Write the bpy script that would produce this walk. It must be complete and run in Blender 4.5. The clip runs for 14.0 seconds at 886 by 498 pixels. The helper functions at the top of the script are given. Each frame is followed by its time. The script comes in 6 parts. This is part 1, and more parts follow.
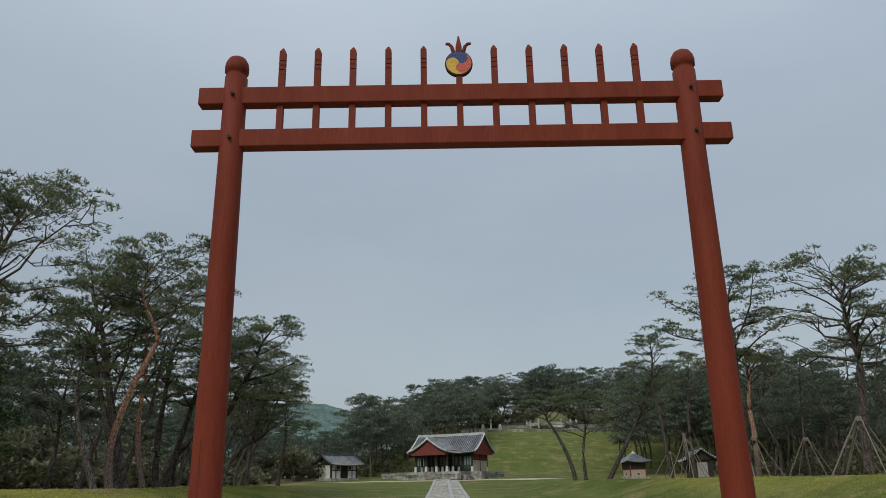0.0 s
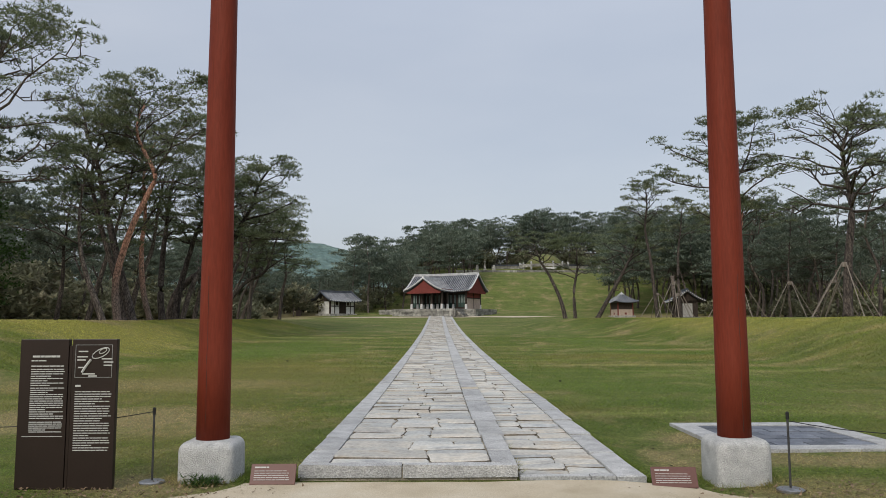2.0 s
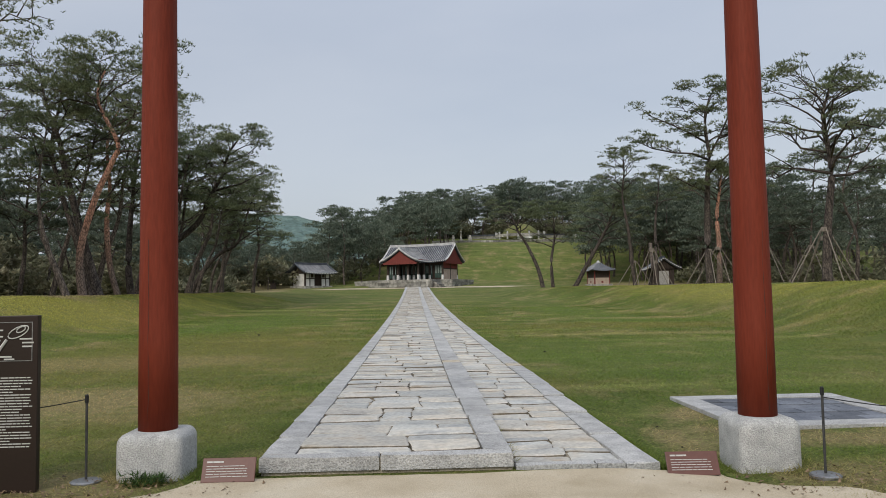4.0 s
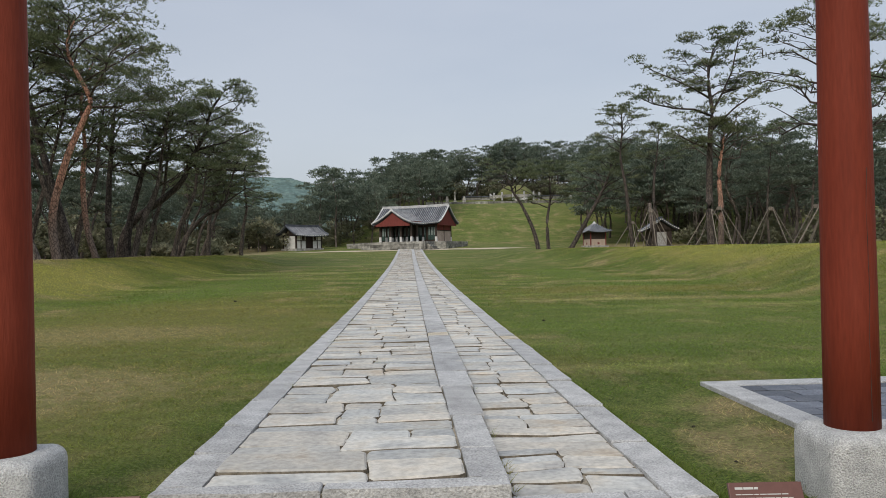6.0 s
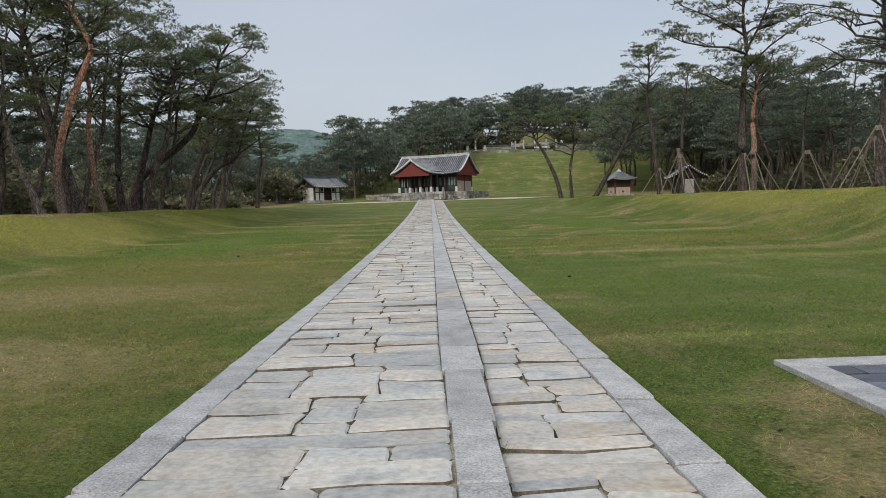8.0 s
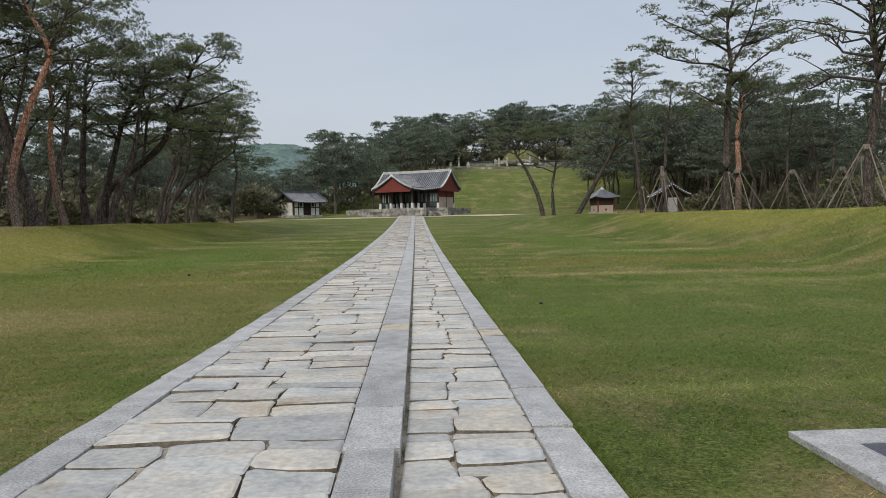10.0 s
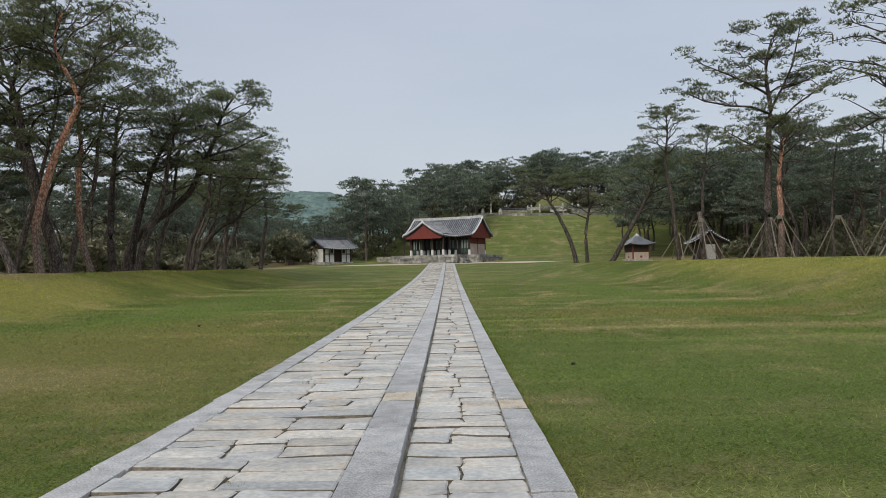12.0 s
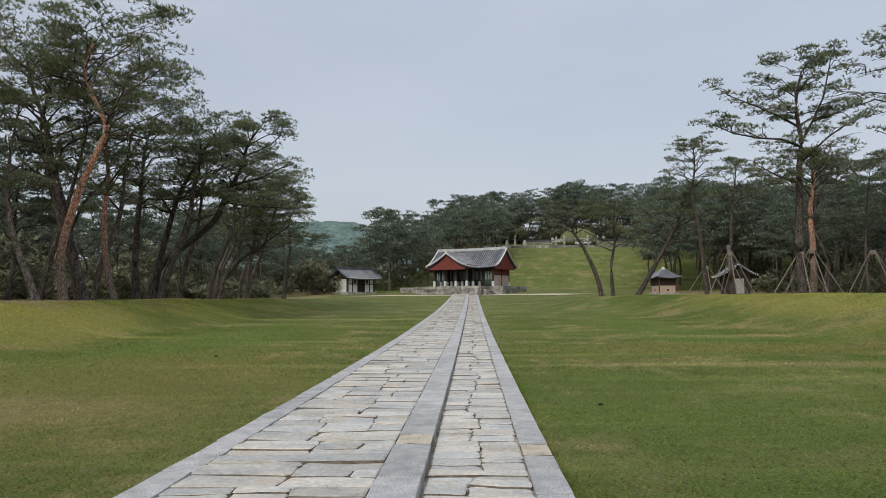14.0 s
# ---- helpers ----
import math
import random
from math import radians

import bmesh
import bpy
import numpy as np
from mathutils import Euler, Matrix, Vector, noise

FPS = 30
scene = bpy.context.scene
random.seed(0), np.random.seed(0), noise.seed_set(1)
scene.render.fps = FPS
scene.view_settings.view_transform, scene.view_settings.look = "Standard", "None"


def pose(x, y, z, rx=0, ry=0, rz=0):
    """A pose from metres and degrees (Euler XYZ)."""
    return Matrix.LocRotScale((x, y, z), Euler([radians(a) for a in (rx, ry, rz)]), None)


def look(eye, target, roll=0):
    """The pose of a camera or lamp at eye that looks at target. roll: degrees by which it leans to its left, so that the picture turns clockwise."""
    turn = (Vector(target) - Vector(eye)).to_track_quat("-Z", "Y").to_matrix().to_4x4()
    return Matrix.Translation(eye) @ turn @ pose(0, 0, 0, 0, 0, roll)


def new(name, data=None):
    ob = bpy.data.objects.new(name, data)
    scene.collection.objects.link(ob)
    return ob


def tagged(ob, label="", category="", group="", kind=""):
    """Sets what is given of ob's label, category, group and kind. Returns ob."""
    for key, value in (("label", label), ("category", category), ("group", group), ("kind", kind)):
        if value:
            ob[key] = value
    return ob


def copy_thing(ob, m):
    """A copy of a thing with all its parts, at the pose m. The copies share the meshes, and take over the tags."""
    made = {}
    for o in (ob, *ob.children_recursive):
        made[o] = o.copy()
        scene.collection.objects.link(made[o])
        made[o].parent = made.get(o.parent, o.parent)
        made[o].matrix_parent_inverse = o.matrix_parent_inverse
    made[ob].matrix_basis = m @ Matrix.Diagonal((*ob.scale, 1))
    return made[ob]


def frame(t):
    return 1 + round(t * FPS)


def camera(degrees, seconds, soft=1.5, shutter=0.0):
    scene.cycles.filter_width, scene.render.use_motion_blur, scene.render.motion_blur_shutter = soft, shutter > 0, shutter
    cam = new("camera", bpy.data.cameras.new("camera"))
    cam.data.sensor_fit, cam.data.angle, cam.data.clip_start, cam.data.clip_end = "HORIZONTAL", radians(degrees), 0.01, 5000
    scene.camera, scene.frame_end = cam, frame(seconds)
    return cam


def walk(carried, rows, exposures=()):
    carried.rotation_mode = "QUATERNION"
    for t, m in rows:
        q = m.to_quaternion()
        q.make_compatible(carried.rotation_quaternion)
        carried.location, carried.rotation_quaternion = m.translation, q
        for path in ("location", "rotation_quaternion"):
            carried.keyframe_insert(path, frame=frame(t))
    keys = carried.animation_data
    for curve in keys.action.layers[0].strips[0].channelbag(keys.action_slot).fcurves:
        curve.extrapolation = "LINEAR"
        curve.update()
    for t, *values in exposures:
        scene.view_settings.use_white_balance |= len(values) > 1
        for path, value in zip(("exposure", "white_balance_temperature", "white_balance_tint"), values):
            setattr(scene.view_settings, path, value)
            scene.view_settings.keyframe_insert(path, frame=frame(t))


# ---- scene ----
cam = camera(61.2, 14.0, soft=0.7)
METRES, EYE, TILT, LEAN, TURN = 8.8, 1.54, 0.0, 0.0, -0.2
ROWS = [
    (0.0, 0.0, 0.0, 0.0, 0.3, 17.63, 0.95),
    (0.5, -0.0024, 0.004, 0.0, 0.78, 13.88, 1.01),
    (1.0, -0.0045, 0.0045, 0.0, 0.75, 10.46, 0.79),
    (1.5, -0.0065, 0.0058, 0.0, 0.31, 7.71, 0.45),
    (2.0, -0.0105, 0.009, -0.0009, -0.15, 5.64, 0.2),
    (2.5, -0.0159, 0.0165, -0.0026, -0.69, 4.5, 0.2),
    (3.0, -0.0165, 0.0443, -0.0042, -1.3, 4.14, 0.35),
    (5.5, -0.0003, 0.2943, -0.0024, -2.41, 1.31, 1.39),
    (6.0, 0.0102, 0.353, -0.002, -2.36, 0.5, 1.2),
    (6.5, 0.0166, 0.4117, -0.0024, -2.0, 0.14, 1.01),
    (7.0, 0.0236, 0.4622, -0.0044, -1.25, -0.66, 1.11),
    (7.5, 0.0289, 0.5094, -0.0064, -0.57, -1.94, 1.53),
    (8.0, 0.0383, 0.5566, -0.0058, -0.7, -3.23, 1.84),
    (10.5, 0.111, 0.7862, -0.005, -1.97, -1.12, 1.18),
    (11.0, 0.1224, 0.8282, -0.005, -1.12, -0.02, 1.02),
    (11.5, 0.1259, 0.865, -0.0049, -0.18, 0.84, 1.02),
    (12.0, 0.1266, 0.9015, -0.0008, 0.64, 1.61, 1.16),
    (12.5, 0.1312, 0.9309, 0.0001, 1.3, 2.39, 1.17),
    (13.0, 0.134, 0.9481, 0.0028, 1.75, 3.08, 0.97),
    (13.5, 0.1312, 0.9544, 0.0031, 2.1, 3.57, 0.71),
    (14.0, 0.1307, 0.9563, 0.0028, 2.44, 4.0, 0.46),
]
walk(cam, [(t, pose(0, 0, EYE, TILT, LEAN, TURN) @ pose(METRES * x, METRES * y, METRES * z, 90 + pitch, roll, yaw)) for t, x, y, z, yaw, pitch, roll in ROWS], exposures=[(0.0, -0.06, 6350, 4), (0.5, 0.33, 6450, 9), (1.0, 0.42, 6500, 10), (1.5, 0.33, 6500, 10), (2.5, 0.3, 6500, 10), (6.5, 0.32, 6500, 10), (14.0, 0.32, 6500, 10)])

# ---- world, sun, exposure ----
world = bpy.data.worlds.new("overcast_sky")
scene.world = world
world.use_nodes = True
wn, wl = world.node_tree.nodes, world.node_tree.links
wn.clear()
sky = wn.new("ShaderNodeTexSky")
sky.sky_type, sky.sun_disc = "NISHITA", False
sky.sun_elevation, sky.sun_rotation = radians(39), radians(205)
sky.air_density, sky.dust_density = 1.2, 3.0
cloud_map = wn.new("ShaderNodeMapping")
cloud_map.inputs["Scale"].default_value = (1.0, 1.0, 3.2)
cloud_co = wn.new("ShaderNodeTexCoord")
cloud = wn.new("ShaderNodeTexNoise")
cloud.inputs["Scale"].default_value, cloud.inputs["Detail"].default_value = 1.7, 5
ramp = wn.new("ShaderNodeValToRGB")
ramp.color_ramp.elements[0].position, ramp.color_ramp.elements[0].color = 0.32, (0.448, 0.487, 0.568, 1)
ramp.color_ramp.elements[1].position, ramp.color_ramp.elements[1].color = 0.68, (0.536, 0.564, 0.628, 1)
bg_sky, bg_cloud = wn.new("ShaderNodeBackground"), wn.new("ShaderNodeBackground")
bg_sky.inputs["Strength"].default_value = 0.03
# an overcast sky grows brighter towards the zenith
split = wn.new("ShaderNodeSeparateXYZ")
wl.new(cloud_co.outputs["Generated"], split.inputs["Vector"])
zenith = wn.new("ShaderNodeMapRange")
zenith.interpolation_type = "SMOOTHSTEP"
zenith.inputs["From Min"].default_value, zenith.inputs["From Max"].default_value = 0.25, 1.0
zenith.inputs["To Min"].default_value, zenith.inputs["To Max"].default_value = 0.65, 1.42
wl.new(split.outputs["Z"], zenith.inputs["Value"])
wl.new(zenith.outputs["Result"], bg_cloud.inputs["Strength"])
both, wout = wn.new("ShaderNodeAddShader"), wn.new("ShaderNodeOutputWorld")
wl.new(cloud_co.outputs["Generated"], cloud_map.inputs["Vector"])
wl.new(cloud_map.outputs["Vector"], cloud.inputs["Vector"])
wl.new(cloud.outputs["Fac"], ramp.inputs["Fac"])
wl.new(sky.outputs["Color"], bg_sky.inputs["Color"])
wl.new(ramp.outputs["Color"], bg_cloud.inputs["Color"])
wl.new(bg_sky.outputs["Background"], both.inputs[0])
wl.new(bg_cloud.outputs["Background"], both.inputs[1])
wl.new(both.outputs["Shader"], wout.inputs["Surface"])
sun = new("sun", bpy.data.lights.new("sun", "SUN"))
sun.data.energy, sun.data.angle, sun.data.color = 1.3, radians(25), (1.0, 0.94, 0.84)
sun.matrix_world = look((-26, -56, 50), (0, 0, 0))

# ---- materials ----
def material(name, stops, scale=3.0, detail=6, rough=0.8, bump=0.3, bump_scale=40.0, fine=0.25, metal=0.0, rand=0.0, stretch=(1, 1, 1), object_space=True, spec=0.3, tint=None):
    """A surface with a broad colour noise, a fine grain, relief and an optional shift of value from object to object."""
    m = bpy.data.materials.new(name)
    m.use_nodes = True
    n, l = m.node_tree.nodes, m.node_tree.links
    b = n["Principled BSDF"]
    co = n.new("ShaderNodeTexCoord")
    mp = n.new("ShaderNodeMapping")
    mp.inputs["Scale"].default_value = stretch
    if object_space:
        l.new(co.outputs["Object"], mp.inputs["Vector"])
    else:
        geo = n.new("ShaderNodeNewGeometry")
        l.new(geo.outputs["Position"], mp.inputs["Vector"])
    big, small = n.new("ShaderNodeTexNoise"), n.new("ShaderNodeTexNoise")
    big.inputs["Scale"].default_value, big.inputs["Detail"].default_value = scale, detail
    small.inputs["Scale"].default_value, small.inputs["Detail"].default_value = bump_scale, 4
    l.new(mp.outputs["Vector"], big.inputs["Vector"])
    l.new(mp.outputs["Vector"], small.inputs["Vector"])
    r = n.new("ShaderNodeValToRGB")
    e = r.color_ramp.elements
    for i, c in enumerate(stops):
        pos = 0.3 + 0.4 * i / max(1, len(stops) - 1)
        if i < 2:
            e[i].position, e[i].color = pos, (*c, 1)
        else:
            e.new(pos).color = (*c, 1)
    l.new(big.outputs["Fac"], r.inputs["Fac"])
    hsv = n.new("ShaderNodeHueSaturation")
    l.new(r.outputs["Color"], hsv.inputs["Color"])
    v = n.new("ShaderNodeMapRange")
    v.inputs["To Min"].default_value, v.inputs["To Max"].default_value = 1 - fine, 1 + fine
    v.inputs["From Min"].default_value, v.inputs["From Max"].default_value = 0.3, 0.7
    l.new(small.outputs["Fac"], v.inputs["Value"])
    value = v.outputs["Result"]
    if rand:
        info = n.new("ShaderNodeObjectInfo")
        geo2 = n.new("ShaderNodeNewGeometry")
        add = n.new("ShaderNodeMath")
        add.operation = "ADD"
        l.new(info.outputs["Random"], add.inputs[0])
        l.new(geo2.outputs["Random Per Island"], add.inputs[1])
        rr = n.new("ShaderNodeMath")
        rr.operation = "FRACT"
        l.new(add.outputs["Value"], rr.inputs[0])
        mr = n.new("ShaderNodeMapRange")
        mr.inputs["To Min"].default_value, mr.inputs["To Max"].default_value = 1 - rand, 1 + rand
        l.new(rr.outputs["Value"], mr.inputs["Value"])
        mul = n.new("ShaderNodeMath")
        mul.operation = "MULTIPLY"
        l.new(value, mul.inputs[0])
        l.new(mr.outputs["Result"], mul.inputs[1])
        value = mul.outputs["Value"]
    l.new(value, hsv.inputs["Value"])
    colour = hsv.outputs["Color"]
    if tint:
        # some pieces lean to another stone colour
        pick = n.new("ShaderNodeMath")
        pick.operation = "PINGPONG"
        pick.inputs[1].default_value = 0.17
        l.new(rr.outputs["Value"], pick.inputs[0])
        amount = n.new("ShaderNodeMapRange")
        amount.inputs["From Max"].default_value = 0.17
        l.new(pick.outputs["Value"], amount.inputs["Value"])
        tm = n.new("ShaderNodeMix")
        tm.data_type, tm.blend_type = "RGBA", "MULTIPLY"
        l.new(amount.outputs["Result"], tm.inputs["Factor"])
        l.new(colour, tm.inputs["A"])
        tm.inputs["B"].default_value = (*tint, 1)
        colour = tm.outputs["Result"]
    l.new(colour, b.inputs["Base Color"])
    b.inputs["Roughness"].default_value, b.inputs["Metallic"].default_value = rough, metal
    b.inputs["Specular IOR Level"].default_value = spec
    if bump:
        bp = n.new("ShaderNodeBump")
        bp.inputs["Strength"].default_value, bp.inputs["Distance"].default_value = bump, 0.02
        l.new(small.outputs["Fac"], bp.inputs["Height"])
        l.new(bp.outputs["Normal"], b.inputs["Normal"])
    return m


def grass_material(name, gain=1.0):
    """Mown lawn: green with straw patches, faint mowing streaks and blade grain, all in world metres."""
    m = bpy.data.materials.new(name)
    m.use_nodes = True
    n, l = m.node_tree.nodes, m.node_tree.links
    b = n["Principled BSDF"]
    geo = n.new("ShaderNodeNewGeometry")

    def noise_at(scale, detail, stretch=(1, 1, 1), rough=0.5):
        mp = n.new("ShaderNodeMapping")
        mp.inputs["Scale"].default_value = stretch
        t = n.new("ShaderNodeTexNoise")
        t.inputs["Scale"].default_value, t.inputs["Detail"].default_value, t.inputs["Roughness"].default_value = scale, detail, rough
        l.new(geo.outputs["Position"], mp.inputs["Vector"])
        l.new(mp.outputs["Vector"], t.inputs["Vector"])
        return t.outputs["Fac"]

    def step(fac, a, c):
        r = n.new("ShaderNodeMapRange")
        r.inputs["From Min"].default_value, r.inputs["From Max"].default_value = a, c
        l.new(fac, r.inputs["Value"])
        return r.outputs["Result"]

    def mix(fac, one, two):
        x = n.new("ShaderNodeMix")
        x.data_type = "RGBA"
        l.new(fac, x.inputs["Factor"])
        for sock, val in ((x.inputs["A"], one), (x.inputs["B"], two)):
            if isinstance(val, tuple):
                sock.default_value = (*val, 1)
            else:
                l.new(val, sock)
        return x.outputs["Result"]

    green = mix(step(noise_at(0.3, 8, (1, 1, 1), 0.65), 0.36, 0.64), GREEN_DARK, GREEN_LIGHT)
    worn = mix(step(noise_at(0.16, 9, (1, 1.3, 1), 0.68), 0.47, 0.66), green, GREEN_DRY)
    streak = mix(step(noise_at(0.5, 5, (0.13, 1.2, 1)), 0.56, 0.72), worn, GREEN_TIP)
    straw = mix(step(noise_at(0.42, 10, (1, 0.8, 1), 0.74), 0.51, 0.66), streak, STRAW)
    # trodden dry patches, ragged at the rim
    ragged = noise_at(2.6, 10, (1, 1, 1), 0.85)
    pos = n.new("ShaderNodeSeparateXYZ")
    l.new(geo.outputs["Position"], pos.inputs["Vector"])
    for px, py, rx, ry, much, shade in ((-15.5, 36.0, 3.0, 8.0, 0.75, GOLD), (17.0, 46.0, 2.2, 9.0, 0.4, GOLD), (6.0, 18.0, 4.2, 7.0, 0.5, LUSH), (-8.3, 36.0, 2.6, 15.0, 0.8, LUSH), (9.0, 44.0, 2.4, 16.0, 0.7, LUSH), (-6.0, 22.0, 5.0, 10.0, 0.75, OLIVE), (-3.4, 11.5, 1.6, 4.0, 0.5, OLIVE), (8.5, 31.0, 6.0, 2.6, 0.75, OLIVE), (3.15, 10.3, 0.35, 0.5, 0.9, STRAW), (2.6, 8.9, 0.36, 0.8, 0.8, STRAW), (4.6, 8.6, 1.7, 0.45, 0.8, STRAW), (-6.0, 12.4, 3.6, 2.0, 0.9, STRAW), (-2.9, 7.3, 0.7, 0.6, 0.7, STRAW), (3.6, 7.1, 0.8, 0.7, 0.6, STRAW), (-8.0, 19.0, 5.0, 2.2, 0.55, STRAW), (9.5, 26.0, 5.5, 0.8, 0.5, STRAW), (11.0, 37.0, 4.5, 0.7, 0.6, STRAW)):
        q = []
        for sock, c0, r0 in ((pos.outputs["X"], px, rx), (pos.outputs["Y"], py, ry)):
            a = n.new("ShaderNodeMath")
            a.operation = "SUBTRACT"
            a.inputs[1].default_value = c0
            l.new(sock, a.inputs[0])
            d = n.new("ShaderNodeMath")
            d.operation = "DIVIDE"
            d.inputs[1].default_value = r0
            l.new(a.outputs["Value"], d.inputs[0])
            s2 = n.new("ShaderNodeMath")
            s2.operation = "MULTIPLY"
            l.new(d.outputs["Value"], s2.inputs[0])
            l.new(d.outputs["Value"], s2.inputs[1])
            q.append(s2.outputs["Value"])
        total = n.new("ShaderNodeMath")
        total.operation = "ADD"
        l.new(q[0], total.inputs[0])
        l.new(q[1], total.inputs[1])
        rag = n.new("ShaderNodeMath")
        rag.operation = "MULTIPLY_ADD"
        rag.inputs[1].default_value, rag.inputs[2].default_value = 5.0, -2.5
        l.new(ragged, rag.inputs[0])
        edge = n.new("ShaderNodeMath")
        edge.operation = "ADD"
        l.new(total.outputs["Value"], edge.inputs[0])
        l.new(rag.outputs["Value"], edge.inputs[1])
        inside = n.new("ShaderNodeMapRange")
        inside.inputs["From Min"].default_value, inside.inputs["From Max"].default_value = 1.2, 0.2
        inside.inputs["To Max"].default_value = much
        l.new(edge.outputs["Value"], inside.inputs["Value"])
        straw = mix(inside.outputs["Result"], straw, shade)
    # needle litter under the woods on both sides
    sep = n.new("ShaderNodeSeparateXYZ")
    l.new(geo.outputs["Position"], sep.inputs["Vector"])

    def math_node(op, one, two):
        q = n.new("ShaderNodeMath")
        q.operation = op
        for sock, val in zip(q.inputs, (one, two)):
            if isinstance(val, (int, float)):
                sock.default_value = val
            else:
                l.new(val, sock)
        return q.outputs["Value"]
    wob = math_node("MULTIPLY", noise_at(0.25, 5), 9)
    west = step(math_node("SUBTRACT", math_node("MULTIPLY", sep.outputs["X"], -1), wob), 13.3, 15.2)
    east = math_node("MULTIPLY", step(math_node("SUBTRACT", sep.outputs["X"], wob), 19, 23), step(sep.outputs["Y"], 122, 112))
    east = math_node("MULTIPLY", east, step(sep.outputs["Y"], 20, 30))
    # lighter, drier grass on the banks
    off = math_node("MAXIMUM", math_node("MULTIPLY", sep.outputs["X"], -1), math_node("SUBTRACT", sep.outputs["X"], 2.6))
    off = math_node("ADD", off, math_node("MULTIPLY", math_node("SUBTRACT", noise_at(0.12, 5), 0.5), 9))
    bank = math_node("MULTIPLY", step(sep.outputs["Y"], 16, 30), math_node("MULTIPLY", step(off, 11.5, 14.5), step(sep.outputs["Y"], 100, 70)))
    bank = math_node("MULTIPLY", bank, step(noise_at(0.35, 8, (0.5, 1, 1), 0.7), 0.36, 0.6))
    straw = mix(math_node("MULTIPLY", bank, 0.8), straw, BANK_GRASS)
    straw = mix(math_node("MAXIMUM", west, east), straw, LITTER)
    mottle = n.new("ShaderNodeHueSaturation")
    mv = n.new("ShaderNodeMapRange")
    mv.inputs["From Min"].default_value, mv.inputs["From Max"].default_value = 0.3, 0.7
    mv.inputs["To Min"].default_value, mv.inputs["To Max"].default_value = 0.62 * gain, 1.38 * gain
    l.new(noise_at(4.5, 10, (1, 1, 1), 0.8), mv.inputs["Value"])
    l.new(mv.outputs["Result"], mottle.inputs["Value"])
    l.new(straw, mottle.inputs["Color"])
    straw = mottle.outputs["Color"]
    blade = mix(step(noise_at(38, 6, (1, 1, 1), 0.75), 0.44, 0.68), straw, GREEN_TIP)
    hsv = n.new("ShaderNodeHueSaturation")
    r = n.new("ShaderNodeMapRange")
    r.inputs["From Min"].default_value, r.inputs["From Max"].default_value = 0.3, 0.7
    r.inputs["To Min"].default_value, r.inputs["To Max"].default_value = 0.3, 1.7
    fine = noise_at(26, 8, (1, 1, 1), 0.8)
    l.new(fine, r.inputs["Value"])
    l.new(r.outputs["Result"], hsv.inputs["Value"])
    l.new(blade, hsv.inputs["Color"])
    l.new(hsv.outputs["Color"], b.inputs["Base Color"])
    b.inputs["Roughness"].default_value, b.inputs["Specular IOR Level"].default_value = 0.9, 0.1
    bp = n.new("ShaderNodeBump")
    bp.inputs["Strength"].default_value, bp.inputs["Distance"].default_value = 0.7, 0.04
    l.new(fine, bp.inputs["Height"])
    l.new(bp.outputs["Normal"], b.inputs["Normal"])
    return m


BANK_GRASS = (0.238, 0.222, 0.052)
LUSH, OLIVE, GOLD = (0.075, 0.122, 0.022), (0.14, 0.12, 0.036), (0.29, 0.25, 0.07)
LITTER = (0.24, 0.185, 0.105)
GREEN_DARK, GREEN_LIGHT, GREEN_DRY, STRAW, GREEN_TIP = (0.046, 0.076, 0.014), (0.081, 0.118, 0.021), (0.132, 0.126, 0.04), (0.26, 0.195, 0.105), (0.2, 0.215, 0.065)
LAWN = grass_material("lawn", 0.89)
BLADE = grass_material("grass_blades", 2.4)
TAN = material("tan_stone", [(0.36, 0.31, 0.23), (0.47, 0.41, 0.31), (0.45, 0.42, 0.37)], scale=5, bump=0.5, bump_scale=40, rough=0.9, object_space=False)
SAND = material("packed_sand", [(0.36, 0.3, 0.2), (0.46, 0.39, 0.28), (0.52, 0.46, 0.35)], scale=1.4, bump=0.5, bump_scale=90, rough=0.95, fine=0.16, object_space=False)
GRANITE = material("pale_granite", [(0.31, 0.308, 0.298), (0.39, 0.387, 0.375), (0.46, 0.455, 0.44)], scale=5, bump=0.8, bump_scale=65, fine=0.3, rough=0.88, rand=0.12, object_space=False)
ROUGH_GRANITE = material("hammered_granite", [(0.4, 0.4, 0.39), (0.55, 0.55, 0.53)], scale=9, bump=1.0, bump_scale=95, fine=0.35, rough=0.9, object_space=False)
FLAG = material("flagstone", [(0.335, 0.32, 0.29), (0.435, 0.41, 0.36), (0.5, 0.46, 0.39), (0.46, 0.39, 0.3)], scale=2.6, bump=0.55, bump_scale=22, fine=0.18, rough=0.85, rand=0.17, object_space=False, tint=(0.84, 0.91, 1.0))
JOINT = material("joint_soil", [(0.2, 0.175, 0.13), (0.33, 0.29, 0.22), (0.45, 0.4, 0.31)], scale=6, bump=0.8, bump_scale=60, rough=1.0, object_space=False)
# brown bedding soil, also used to paint shade onto the flags' sides
SOIL_AND_SHADE = material("soil_stained_edge", [(0.11, 0.093, 0.07), (0.18, 0.155, 0.118), (0.26, 0.225, 0.17)], scale=7, bump=0.6, bump_scale=50, rough=1.0, object_space=False)
SLATE = material("grey_paver", [(0.085, 0.095, 0.115), (0.15, 0.16, 0.18)], scale=4, bump=0.4, bump_scale=50, rand=0.35, rough=0.75, object_space=False)
RED = material("red_paint", [(0.138, 0.024, 0.012), (0.155, 0.028, 0.014), (0.172, 0.034, 0.018)], scale=2.0, stretch=(3, 3, 0.4), bump=0.25, bump_scale=18, fine=0.12, rough=0.65, spec=0.15)
